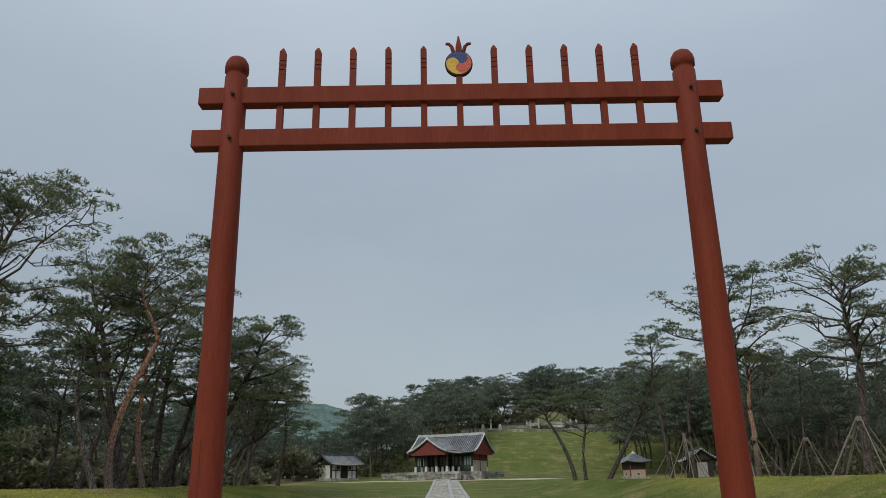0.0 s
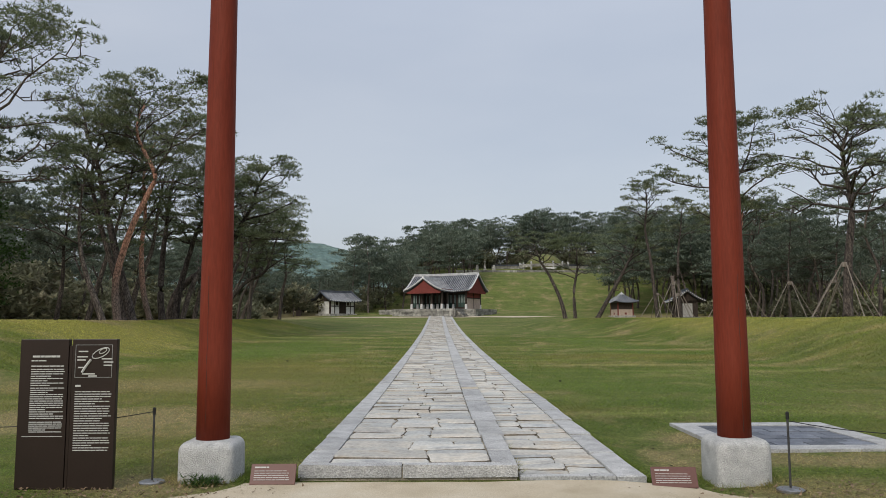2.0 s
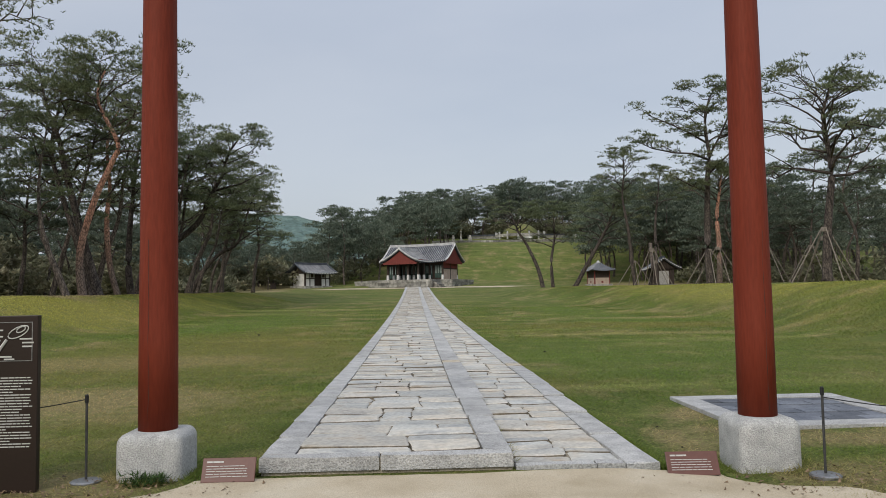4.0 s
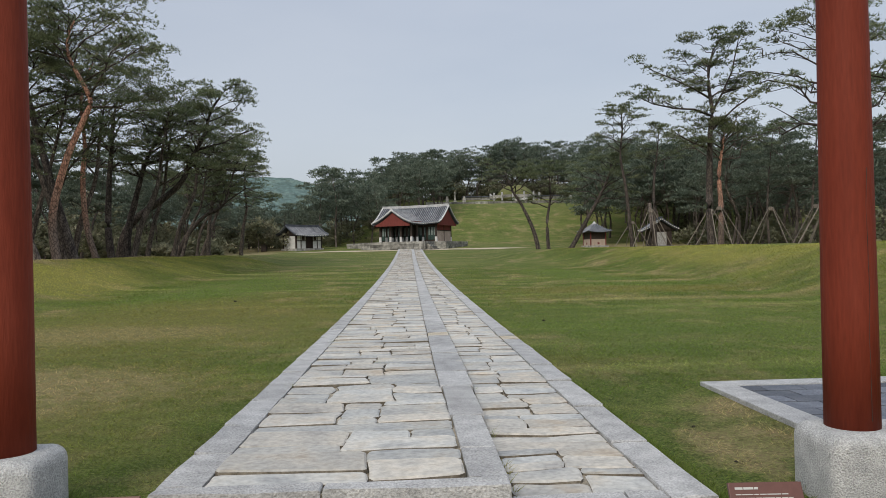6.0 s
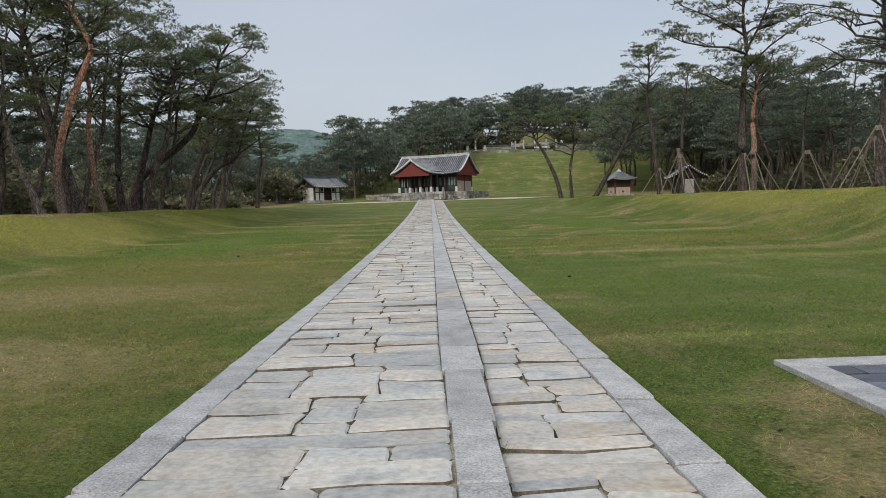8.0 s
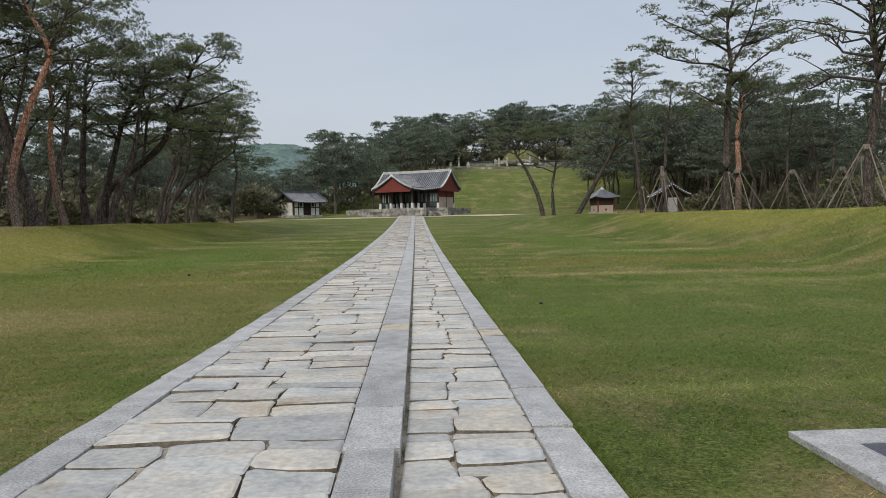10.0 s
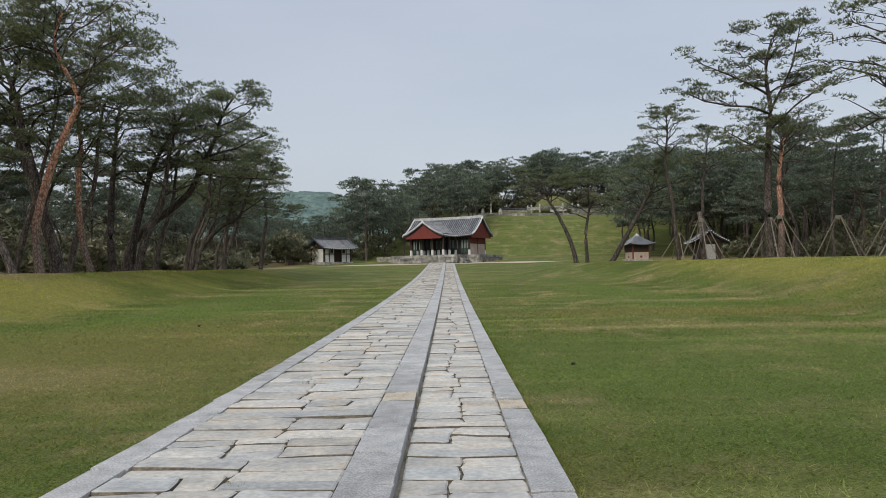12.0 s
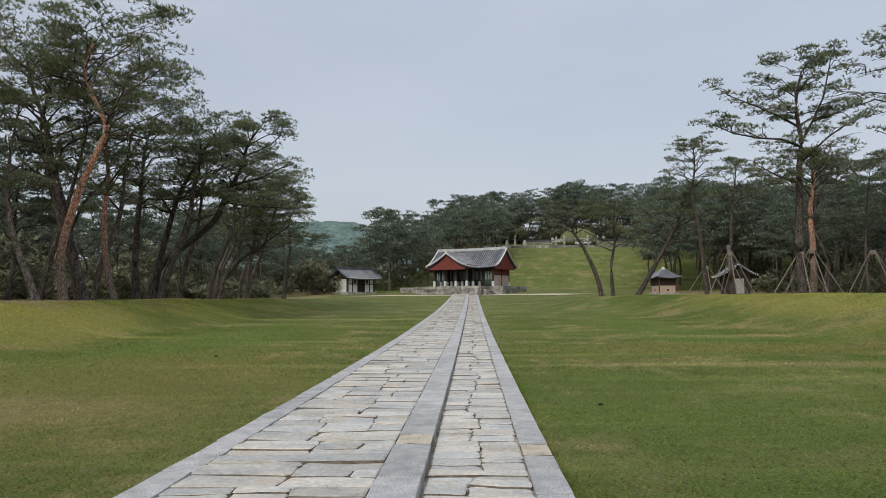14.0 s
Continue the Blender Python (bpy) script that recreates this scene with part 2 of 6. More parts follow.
DARK_RED = material("dull_red_boards", [(0.13, 0.03, 0.024), (0.19, 0.042, 0.034)], scale=2, stretch=(3, 3, 0.5), bump=0.2, bump_scale=12, rough=0.75)
BLUE = material("blue_paint", [(0.02, 0.04, 0.13), (0.03, 0.055, 0.17)], rough=0.5)
YELLOW = material("yellow_paint", [(0.5, 0.3, 0.04), (0.6, 0.37, 0.06)], rough=0.5)
VERMILION = material("vermilion_paint", [(0.42, 0.07, 0.05), (0.5, 0.1, 0.07)], rough=0.5)
TILE = material("roof_tile", [(0.035, 0.04, 0.05), (0.06, 0.067, 0.08), (0.1, 0.107, 0.12)], scale=1.2, bump=0.4, bump_scale=20, rough=0.7, rand=0.25, object_space=False)
LIME = material("lime_plaster", [(0.5, 0.5, 0.48), (0.64, 0.63, 0.6)], scale=1.5, bump=0.3, bump_scale=25, rough=0.9)
RUBBLE = material("rubble_wall", [(0.16, 0.155, 0.145), (0.36, 0.35, 0.33), (0.52, 0.51, 0.48)], scale=6, bump=0.8, bump_scale=14, rough=0.95)
PINK_WALL = material("beige_wall", [(0.36, 0.285, 0.225), (0.46, 0.37, 0.3)], scale=1.5, bump=0.3, bump_scale=12, rough=0.9)
DARK_WOOD = material("dark_timber", [(0.03, 0.022, 0.018), (0.06, 0.045, 0.035)], scale=3, stretch=(2, 2, 0.4), bump=0.3, rough=0.8)
GREEN_DOOR = material("green_door_paint", [(0.03, 0.06, 0.05), (0.05, 0.09, 0.075)], rough=0.7)
OLD_STONE = material("weathered_stone", [(0.12, 0.116, 0.105), (0.24, 0.232, 0.205), (0.38, 0.365, 0.325)], scale=2.2, bump=0.6, bump_scale=18, rand=0.4, rough=0.92, object_space=False)
BARK = material("grey_bark", [(0.065, 0.053, 0.045), (0.12, 0.098, 0.082), (0.185, 0.153, 0.127)], scale=5, stretch=(1, 1, 0.35), bump=1.0, bump_scale=9, fine=0.35, rough=0.95)
DARK_BARK = material("dark_bark", [(0.04, 0.032, 0.028), (0.08, 0.065, 0.056), (0.13, 0.107, 0.09)], scale=5, stretch=(1, 1, 0.35), bump=1.0, bump_scale=9, fine=0.35, rough=0.95)
RED_BARK = material("red_pine_bark", [(0.33, 0.17, 0.115), (0.5, 0.26, 0.18), (0.36, 0.23, 0.17)], scale=2.2, stretch=(1, 1, 0.4), bump=1.0, bump_scale=9, fine=0.35, rough=0.95)


def leafy(m, share=0.45):
    """Lets some light pass through the needles."""
    n, l = m.node_tree.nodes, m.node_tree.links
    b, out = n["Principled BSDF"], n["Material Output"]
    tr, mixer = n.new("ShaderNodeBsdfTranslucent"), n.new("ShaderNodeMixShader")
    l.new(b.inputs["Base Color"].links[0].from_socket, tr.inputs["Color"])
    mixer.inputs["Fac"].default_value = share
    l.new(b.outputs["BSDF"], mixer.inputs[1])
    l.new(tr.outputs["BSDF"], mixer.inputs[2])
    l.new(mixer.outputs["Shader"], out.inputs["Surface"])
    return m


def red_bark(m):
    """Grey plated bark at the foot of a red pine, rust-coloured above."""
    n, l = m.node_tree.nodes, m.node_tree.links
    b = n["Principled BSDF"]
    co, sp, r, x = n.new("ShaderNodeTexCoord"), n.new("ShaderNodeSeparateXYZ"), n.new("ShaderNodeMapRange"), n.new("ShaderNodeMix")
    x.data_type = "RGBA"
    l.new(co.outputs["Object"], sp.inputs["Vector"])
    l.new(sp.outputs["Z"], r.inputs["Value"])
    r.inputs["From Min"].default_value, r.inputs["From Max"].default_value = 1.6, 5.0
    old = b.inputs["Base Color"].links[0].from_socket
    l.new(r.outputs["Result"], x.inputs["Factor"])
    x.inputs["A"].default_value = (0.175, 0.132, 0.108, 1)
    l.new(old, x.inputs["B"])
    l.new(x.outputs["Result"], b.inputs["Base Color"])


def plated(m):
    """Bark broken into long plates with dark furrows between them."""
    n, l = m.node_tree.nodes, m.node_tree.links
    b = n["Principled BSDF"]
    co, mp, vo, r, x = n.new("ShaderNodeTexCoord"), n.new("ShaderNodeMapping"), n.new("ShaderNodeTexVoronoi"), n.new("ShaderNodeMapRange"), n.new("ShaderNodeMix")
    mp.inputs["Scale"].default_value = (1, 1, 0.45)
    vo.feature = "DISTANCE_TO_EDGE"
    vo.inputs["Scale"].default_value = 9
    r.inputs["From Min"].default_value, r.inputs["From Max"].default_value = 0.02, 0.16
    r.inputs["To Min"].default_value, r.inputs["To Max"].default_value = 0.35, 1.12
    x.data_type, x.blend_type = "RGBA", "MULTIPLY"
    x.inputs["Factor"].default_value = 1.0
    old = b.inputs["Base Color"].links[0].from_socket
    l.new(co.outputs["Object"], mp.inputs["Vector"])
    l.new(mp.outputs["Vector"], vo.inputs["Vector"])
    l.new(vo.outputs["Distance"], r.inputs["Value"])
    l.new(old, x.inputs["A"])
    l.new(r.outputs["Result"], x.inputs["B"])
    l.new(x.outputs["Result"], b.inputs["Base Color"])


red_bark(RED_BARK)
for bark_kind in (RED_BARK, BARK, DARK_BARK):
    plated(bark_kind)
NEEDLE = material("pine_needles", [(0.115, 0.146, 0.08), (0.175, 0.202, 0.108), (0.25, 0.256, 0.146)], scale=0.5, rand=0.4, bump=0, rough=0.7, spec=0.2)
# greyer and bluer than the near needles: aerial haze tinted into the colour
NEEDLE_HAZED = material("forest_needles", [(0.11, 0.142, 0.105), (0.158, 0.19, 0.138), (0.215, 0.236, 0.17)], scale=0.4, rand=0.35, bump=0, rough=0.8, spec=0.15)
LEAF = material("broad_leaves", [(0.035, 0.075, 0.018), (0.07, 0.125, 0.03)], scale=0.5, rand=0.4, bump=0, rough=0.6)
for foliage in (NEEDLE, NEEDLE_HAZED, LEAF, BLADE):
    leafy(foliage)
STAKE = material("stake_wood", [(0.15, 0.128, 0.105), (0.25, 0.215, 0.18)], scale=3, stretch=(3, 3, 0.4), bump=0.3, rough=0.85)
BROWN_METAL = material("brown_sign_metal", [(0.018, 0.011, 0.008), (0.027, 0.016, 0.012)], scale=1.5, bump=0.05, rough=0.42, fine=0.05)
PLAQUE = material("red_brown_plaque", [(0.11, 0.05, 0.04), (0.14, 0.065, 0.052)], scale=2, bump=0.05, rough=0.45, fine=0.06)
PRINT = material("white_print", [(0.42, 0.42, 0.39), (0.5, 0.5, 0.47)], bump=0, rough=0.6, fine=0.05)
STEEL = material("dull_steel", [(0.2, 0.2, 0.2), (0.3, 0.3, 0.3)], bump=0.1, rough=0.4, metal=0.8)
DARK_STEEL = material("dark_steel", [(0.06, 0.06, 0.062), (0.1, 0.1, 0.1)], bump=0.1, rough=0.45, metal=0.6)
BLACK = material("black_rubber", [(0.012, 0.012, 0.012), (0.02, 0.02, 0.02)], bump=0.1, rough=0.6)
# bluish green, with the haze of distance mixed into the base colour
HAZED_WOOD = material("far_woods", [(0.07, 0.115, 0.105), (0.095, 0.145, 0.13), (0.125, 0.175, 0.15)], scale=0.06, bump=1.0, bump_scale=0.2, fine=0.35, rough=1.0, object_space=False)

# ---- building helpers ----
def link(name, bm, mat, smooth=False):
    me = bpy.data.meshes.new(name)
    bm.to_mesh(me)
    bm.free()
    for mm in (mat if isinstance(mat, (list, tuple)) else [mat]):
        me.materials.append(mm)
    if smooth:
        me.polygons.foreach_set("use_smooth", [True] * len(me.polygons))
    return new(name, me)


def part(name, bm, mat, parent, label="", smooth=False):
    ob = link(name, bm, mat, smooth)
    ob.parent = parent
    return tagged(ob, label)


def thing(name, m, label, category, group="", kind=""):
    ob = new(name)
    ob.empty_display_size = 0.2
    ob.matrix_world = m
    return tagged(ob, label, category, group, kind)


def box(x0, y0, z0, x1, y1, z1, bevel=0.0, bm=None):
    bm = bm or bmesh.new()
    r = bmesh.ops.create_cube(bm, size=1, matrix=Matrix.LocRotScale(((x0 + x1) / 2, (y0 + y1) / 2, (z0 + z1) / 2), None, (x1 - x0, y1 - y0, z1 - z0)))
    if bevel:
        edges = list({e for v in r["verts"] for e in v.link_edges})
        bmesh.ops.bevel(bm, geom=edges, offset=bevel, segments=2, affect="EDGES", profile=0.6)
    return bm


def lathe(profile, sides=20, bm=None, at=(0, 0, 0)):
    """Rings of (radius, height) turned round the z axis, closed at both ends."""
    bm = bm or bmesh.new()
    rings = [[bm.verts.new((at[0] + r * math.cos(2 * math.pi * i / sides), at[1] + r * math.sin(2 * math.pi * i / sides), at[2] + z)) for i in range(sides)] for r, z in profile]
    for a, b in zip(rings, rings[1:]):
        for i in range(sides):
            bm.faces.new((a[i], a[(i + 1) % sides], b[(i + 1) % sides], b[i]))
    bm.faces.new(rings[0][::-1])
    bm.faces.new(rings[-1])
    return bm


def tube(points, radii, sides=7, bm=None):
    """A round limb along points, thinning by radii."""
    bm = bm or bmesh.new()
    pts = [Vector(p) for p in points]
    rings = []
    for i, p in enumerate(pts):
        d = (pts[min(i + 1, len(pts) - 1)] - pts[max(i - 1, 0)]).normalized()
        q = d.to_track_quat("Z", "Y")
        rings.append([bm.verts.new(p + q @ Vector((radii[i] * math.cos(2 * math.pi * k / sides), radii[i] * math.sin(2 * math.pi * k / sides), 0))) for k in range(sides)])
    for a, b in zip(rings, rings[1:]):
        for k in range(sides):
            bm.faces.new((a[k], a[(k + 1) % sides], b[(k + 1) % sides], b[k]))
    bm.faces.new(rings[0][::-1])
    bm.faces.new(rings[-1])
    return bm


def smoothstep(a, b, v):
    t = min(1, max(0, (v - a) / (b - a)))
    return t * t * (3 - 2 * t)


# ---- terrain ----
PROFILE = [(-400, 0), (20, 0), (36, 0.17), (60, 0.65), (80, 1.25), (110, 2.35), (125, 3.2), (150, 3.8), (900, 4)]


def rise(y):
    """Height of the ground along the stone path."""
    for (a, za), (b, zb) in zip(PROFILE, PROFILE[1:]):
        if y <= b:
            return za + (zb - za) * (y - a) / (b - a)
    return PROFILE[-1][1]


def axis_rise(y):
    return (rise(y - 5) + rise(y - 2.5) + rise(y) + rise(y + 2.5) + rise(y + 5)) / 5


def ground_z(x, y):
    """Lawn hollow along the path, banks on both sides, and the grave hill behind the hall."""
    p = axis_rise(y)
    wob = 1.2 * math.sin(y * 0.11) + 0.7 * math.sin(y * 0.27 + 1)
    bend = 5 * smoothstep(50, 80, y) if x > 0 else 0
    s = smoothstep(11.5, 18, abs(x - 0.3) + wob * 0.6 + bend)
    crest = 1.55 + 0.005 * max(y, 0)
    z = p + s * max(0, crest - p)
    hill = (8.9 * smoothstep(128, 170, y) + 2.4 * smoothstep(166, 190, y)) * smoothstep(-22, 2, x)
    z += hill * (1 - 0.25 * smoothstep(30, 90, x)) + 6 * smoothstep(190, 260, y)
    z -= 0.07 * smoothstep(1.2, 2.8, x) * (1 - smoothstep(9.5, 14, y)) * (1 - 0.8 * smoothstep(2.75, 3.35, x)) * (1 - smoothstep(8, 14, x)) * smoothstep(-6, 2, y)
    z += 0.1 * noise.noise((x * 0.12, y * 0.12, 0)) * smoothstep(3, 8, abs(x - 0.3))
    return z


def build_ground():
    xs = [-1500, -700, -350, -220, -150, -110, -85] + [-70 + 2 * i for i in range(20)] + [-30 + 0.8 * i for i in range(34)] + [-3 + 0.4 * i for i in range(20)] + [5 + 0.8 * i for i in range(32)] + [31 + 2 * i for i in range(22)] + [80, 100, 130, 170, 240, 400, 800, 1500]
    ys = [-1500, -600, -250, -120, -60, -30, -15] + [-8 + 1.2 * i for i in range(60)] + [64 + 2 * i for i in range(64)] + [195, 210, 240, 300, 420, 700, 1500, 2500]
    bm = bmesh.new()
    grid = [[bm.verts.new((x, y, ground_z(x, y))) for x in xs] for y in ys]
    for a, b in zip(grid, grid[1:]):
        for i in range(len(xs) - 1):
            bm.faces.new((a[i], a[i + 1], b[i + 1], b[i]))
    return tagged(link("ground", bm, LAWN, True), "mown green lawn with dry straw patches and grassy banks", "lawn", kind="structure")


build_ground()

# ---- sand in front of the gate ----
def build_sand():
    bm = bmesh.new()
    ys = [-40, -20, -10, -4, 0, 2, 3] + [3.5 + 0.12 * i for i in range(34)]
    rows = []
    for y in ys:
        half = 3.9 - 1.0 * smoothstep(4.0, 6.2, y) - 0.9 * smoothstep(6.4, 7.4, y)
        left = 0.05 - half + 0.24 * noise.noise((y * 2.1, 3, 0)) + 0.07 * noise.noise((y * 7, 5, 0))
        right = 0.5 + half + 0.24 * noise.noise((y * 2.1, 9, 0)) + 0.07 * noise.noise((y * 7, 1, 0))
        row = []
        for i in range(25):
            x = left + (right - left) * i / 24
            yy = min(y, 7.585)
            row.append(bm.verts.new((x, yy, ground_z(x, yy) + 0.014 + 0.012 * smoothstep(7.1, 7.5, yy) * smoothstep(0.6, 0.9, x) + (0.006 * noise.noise((i * 0.6, y, 0)) if 0 < i < 24 else -0.006))))
        rows.append(row)
    for a, b in zip(rows, rows[1:]):
        for i in range(24):
            bm.faces.new((a[i], a[i + 1], b[i + 1], b[i]))
    return tagged(link("sand_ground", bm, SAND, True), "pale packed sandy ground before the red gate", "ground", kind="structure")


build_sand()

# ---- red gate ----
GATE_Y, GATE_L, GATE_R = 7.75, -2.355, 2.885
GATE_M = (GATE_L + GATE_R) / 2


def build_gate():
    gate = thing("spiked_red_gate", pose(GATE_M, GATE_Y, 0), "tall red-painted wooden gate with spikes on granite bases", "gate")
    half = (GATE_R - GATE_L) / 2
    for sx in (-1, 1):
        bm = lathe([(0.164, 0.33), (0.162, 1.2), (0.15, 3.0), (0.138, 4.8), (0.13, 6.13), (0.116, 6.145), (0.113, 6.19), (0.136, 6.205), (0.139, 6.27), (0.128, 6.33), (0.097, 6.385), (0.05, 6.415), (0.01, 6.42)], 28, at=(sx * half, 0, 0))
        p = part("pillar", bm, RED, gate, "red-painted round timber pillar with a domed top", True)
        for z in (5.31, 5.86):
            bm = lathe([(0.022, 0), (0.02, 0.05)], 8)
            bmesh.ops.rotate(bm, verts=bm.verts, matrix=Matrix.Rotation(radians(90), 3, "X"))
            bmesh.ops.translate(bm, verts=bm.verts, vec=(sx * half + 0.01, -0.13, z))
            part("peg", bm, DARK_WOOD, p)
        r = random.Random(9 + sx)
        z, x = 0.45, sx * half + sx * 0.03
        crack = [(x, -0.1635, z)]
        while z < 1.9:
            z += 0.12
            x += r.uniform(-0.006, 0.006)
            crack.append((x, -0.1635 + 0.004 * z, z))
        part("crack", tube(crack, [0.0018] * len(crack), 4), DARK_WOOD, p, "dark drying crack in the timber")
        bm = bmesh.new()
        bmesh.ops.create_cube(bm, size=1, matrix=Matrix.LocRotScale((sx * half, 0, 0.06), None, (0.55, 0.55, 0.66)))
        bmesh.ops.bevel(bm, geom=bm.edges[:], offset=0.095, segments=5, affect="EDGES", profile=0.5)
        part("stone_base", bm, ROUGH_GRANITE, gate, "rounded hammered pale granite base block", True)
    part("lower_beam", box(-3.06, -0.085, 5.23, 3.06, 0.085, 5.44, 0.012), RED, gate)
    part("upper_beam", box(-3.02, -0.08, 5.77, 3.02, 0.08, 5.98, 0.012), RED, gate)
    for i in range(-5, 6):
        x = i * 0.415 - 0.012
        w = 0.038
        bm = bmesh.new()
        prof = [(w, 5.3), (w, 6.22), (w * 0.78, 6.225), (w, 6.232), (w, 6.28), (w * 0.78, 6.285), (w, 6.292), (w, 6.34), (w * 0.78, 6.345), (w, 6.352), (w, 6.47), (0.008, 6.53)] if i else [(w, 5.3), (w, 6.5), (w * 0.7, 6.56), (0.008, 6.66)]
        lathe([(r * 1.35, z) for r, z in prof], 4, bm, (0, 0, 0))
        bmesh.ops.rotate(bm, verts=bm.verts, matrix=Matrix.Rotation(radians(45), 3, "Z"))
        bmesh.ops.translate(bm, verts=bm.verts, vec=(x, 0, 0))
        part("spike", bm, RED, gate)
    # three-coloured swirl disc and its two horns
    cx, cz, R = -0.015, 6.27, 0.16
    bm = lathe([(R, -0.03), (R + 0.004, 0), (R, 0.03)], 40)
    bmesh.ops.rotate(bm, verts=bm.verts, matrix=Matrix.Rotation(radians(90), 3, "X"))
    bmesh.ops.translate(bm, verts=bm.verts, vec=(cx, -0.02, cz))
    disc = part("swirl_disc", bm, DARK_WOOD, gate, "round disc with a three-colour swirl")
    for k, mat in ((0, BLUE), (1, YELLOW), (2, VERMILION)):
        bm = bmesh.new()
        r0, n = R * 0.93, 14
        a0 = radians(65 + 120 * k)

        def arc(a, back=False):
            c = Vector((math.cos(a), math.sin(a))) * r0 / 2
            pts = []
            for i in range(n + 1):
                t = a + math.pi + math.pi * i / n
                pts.append(c + Vector((math.cos(t), math.sin(t))) * r0 / 2)
            return pts[::-1] if back else pts
        outline = arc(a0) + [Vector((math.cos(a0 + 2 * math.pi / 3 * i / 24), math.sin(a0 + 2 * math.pi / 3 * i / 24))) * r0 for i in range(1, 24)] + arc(a0 + 2 * math.pi / 3, True)
        vs = []
        for q in outline:
            if not vs or (q - vs[-1]).length > 1e-4:
                vs.append(q)
        if (vs[0] - vs[-1]).length < 1e-4:
            vs.pop()
        f = bm.faces.new([bm.verts.new((cx + q.x, -0.056, cz + q.y)) for q in vs])
        e = bmesh.ops.extrude_face_region(bm, geom=[f])
        bmesh.ops.translate(bm, verts=[v for v in e["geom"] if isinstance(v, bmesh.types.BMVert)], vec=(0, 0.012, 0))
        bmesh.ops.recalc_face_normals(bm, faces=bm.faces[:])
        bmesh.ops.triangulate(bm, faces=[g for g in bm.faces if len(g.verts) > 4])
        part("swirl", bm, mat, disc)
    for sx in (-1, 1):
        pts = [(cx + sx * 0.05, 0, cz + 0.13), (cx + sx * 0.065, 0, cz + 0.2), (cx + sx * 0.08, 0, cz + 0.25), (cx + sx * 0.11, 0, cz + 0.285), (cx + sx * 0.15, 0, cz + 0.29)]
        part("horn", tube(pts, [0.024, 0.023, 0.022, 0.02, 0.016], 8), RED, disc)
    return gate


build_gate()

# ---- stone path ----
PATH_L, PATH_R, PATH_0, PATH_1 = -1.47, 1.945, 7.57, 111.0
MED_L, MED_R, HIGH, LOW = 0.435, 0.79, 0.15, 0.035
rnd = random.Random(4)


def build_path_bed():
    path = tagged(link("stone_path", path_bed_mesh(), JOINT), "pale flagstone ceremonial path with granite kerbs across the lawn", "path", kind="structure")
    return path


def low_level(y):
    """The side lane sits well below the middle strip at the gate, less so further on."""
    return LOW + 0.045 * smoothstep(9, 14, y)


def med_left(y):
    return MED_L - 0.05 * smoothstep(8.5, 12.5, y)


def med_right(y):
    return MED_R - 0.1 + 0.068 * smoothstep(8.5, 12.5, y)


def path_bed_mesh():
    """Sandy bedding whose fill stands uneven in the joints."""
    bm = bmesh.new()
    prev = None
    y = PATH_0 + 0.03
    while y < PATH_1 + 1:
        zr = axis_rise(y)
        edge = med_right(y) - 0.015
        xs = [PATH_L + 0.02 + (edge - 0.02 - PATH_L) * i / 34 for i in range(35)]
        lane = [edge + (PATH_R - 0.02 - edge) * i / 14 for i in range(15)]
        top = [(x, HIGH - 0.032 + 0.024 * noise.noise((x * 3.1, y * 2.3, 0))) for x in xs] + [(x, low_level(y) - 0.03 + 0.022 * noise.noise((x * 3.1, y * 2.3, 4))) for x in lane]
        ring = [bm.verts.new((x, y, zr + z)) for x, z in [(PATH_L + 0.02, -0.3), *top, (PATH_R - 0.02, -0.3)]]
        if prev:
            for a in range(len(ring) - 1):
                bm.faces.new((prev[a], prev[a + 1], ring[a + 1], ring[a]))
        else:
            bm.faces.new(ring)
        prev = ring
        y += 0.11 if y < 26 else 1.5
    return bm


def drift(x, y, a, b):
    """How far the joints wander at a place; nothing at the kerbs a and b."""
    k = min(1, max(0, min(x - a, b - x) / 0.12))
    k = 0.25 + 0.75 * k
    return (k * (0.075 * noise.noise((x * 1.5, y * 1.5, 2)) + 0.022 * noise.noise((x * 5, y * 5, 6))), 0.085 * noise.noise((x * 1.3, y * 1.7, 9)) + 0.026 * noise.noise((x * 4.5, y * 5, 12)))


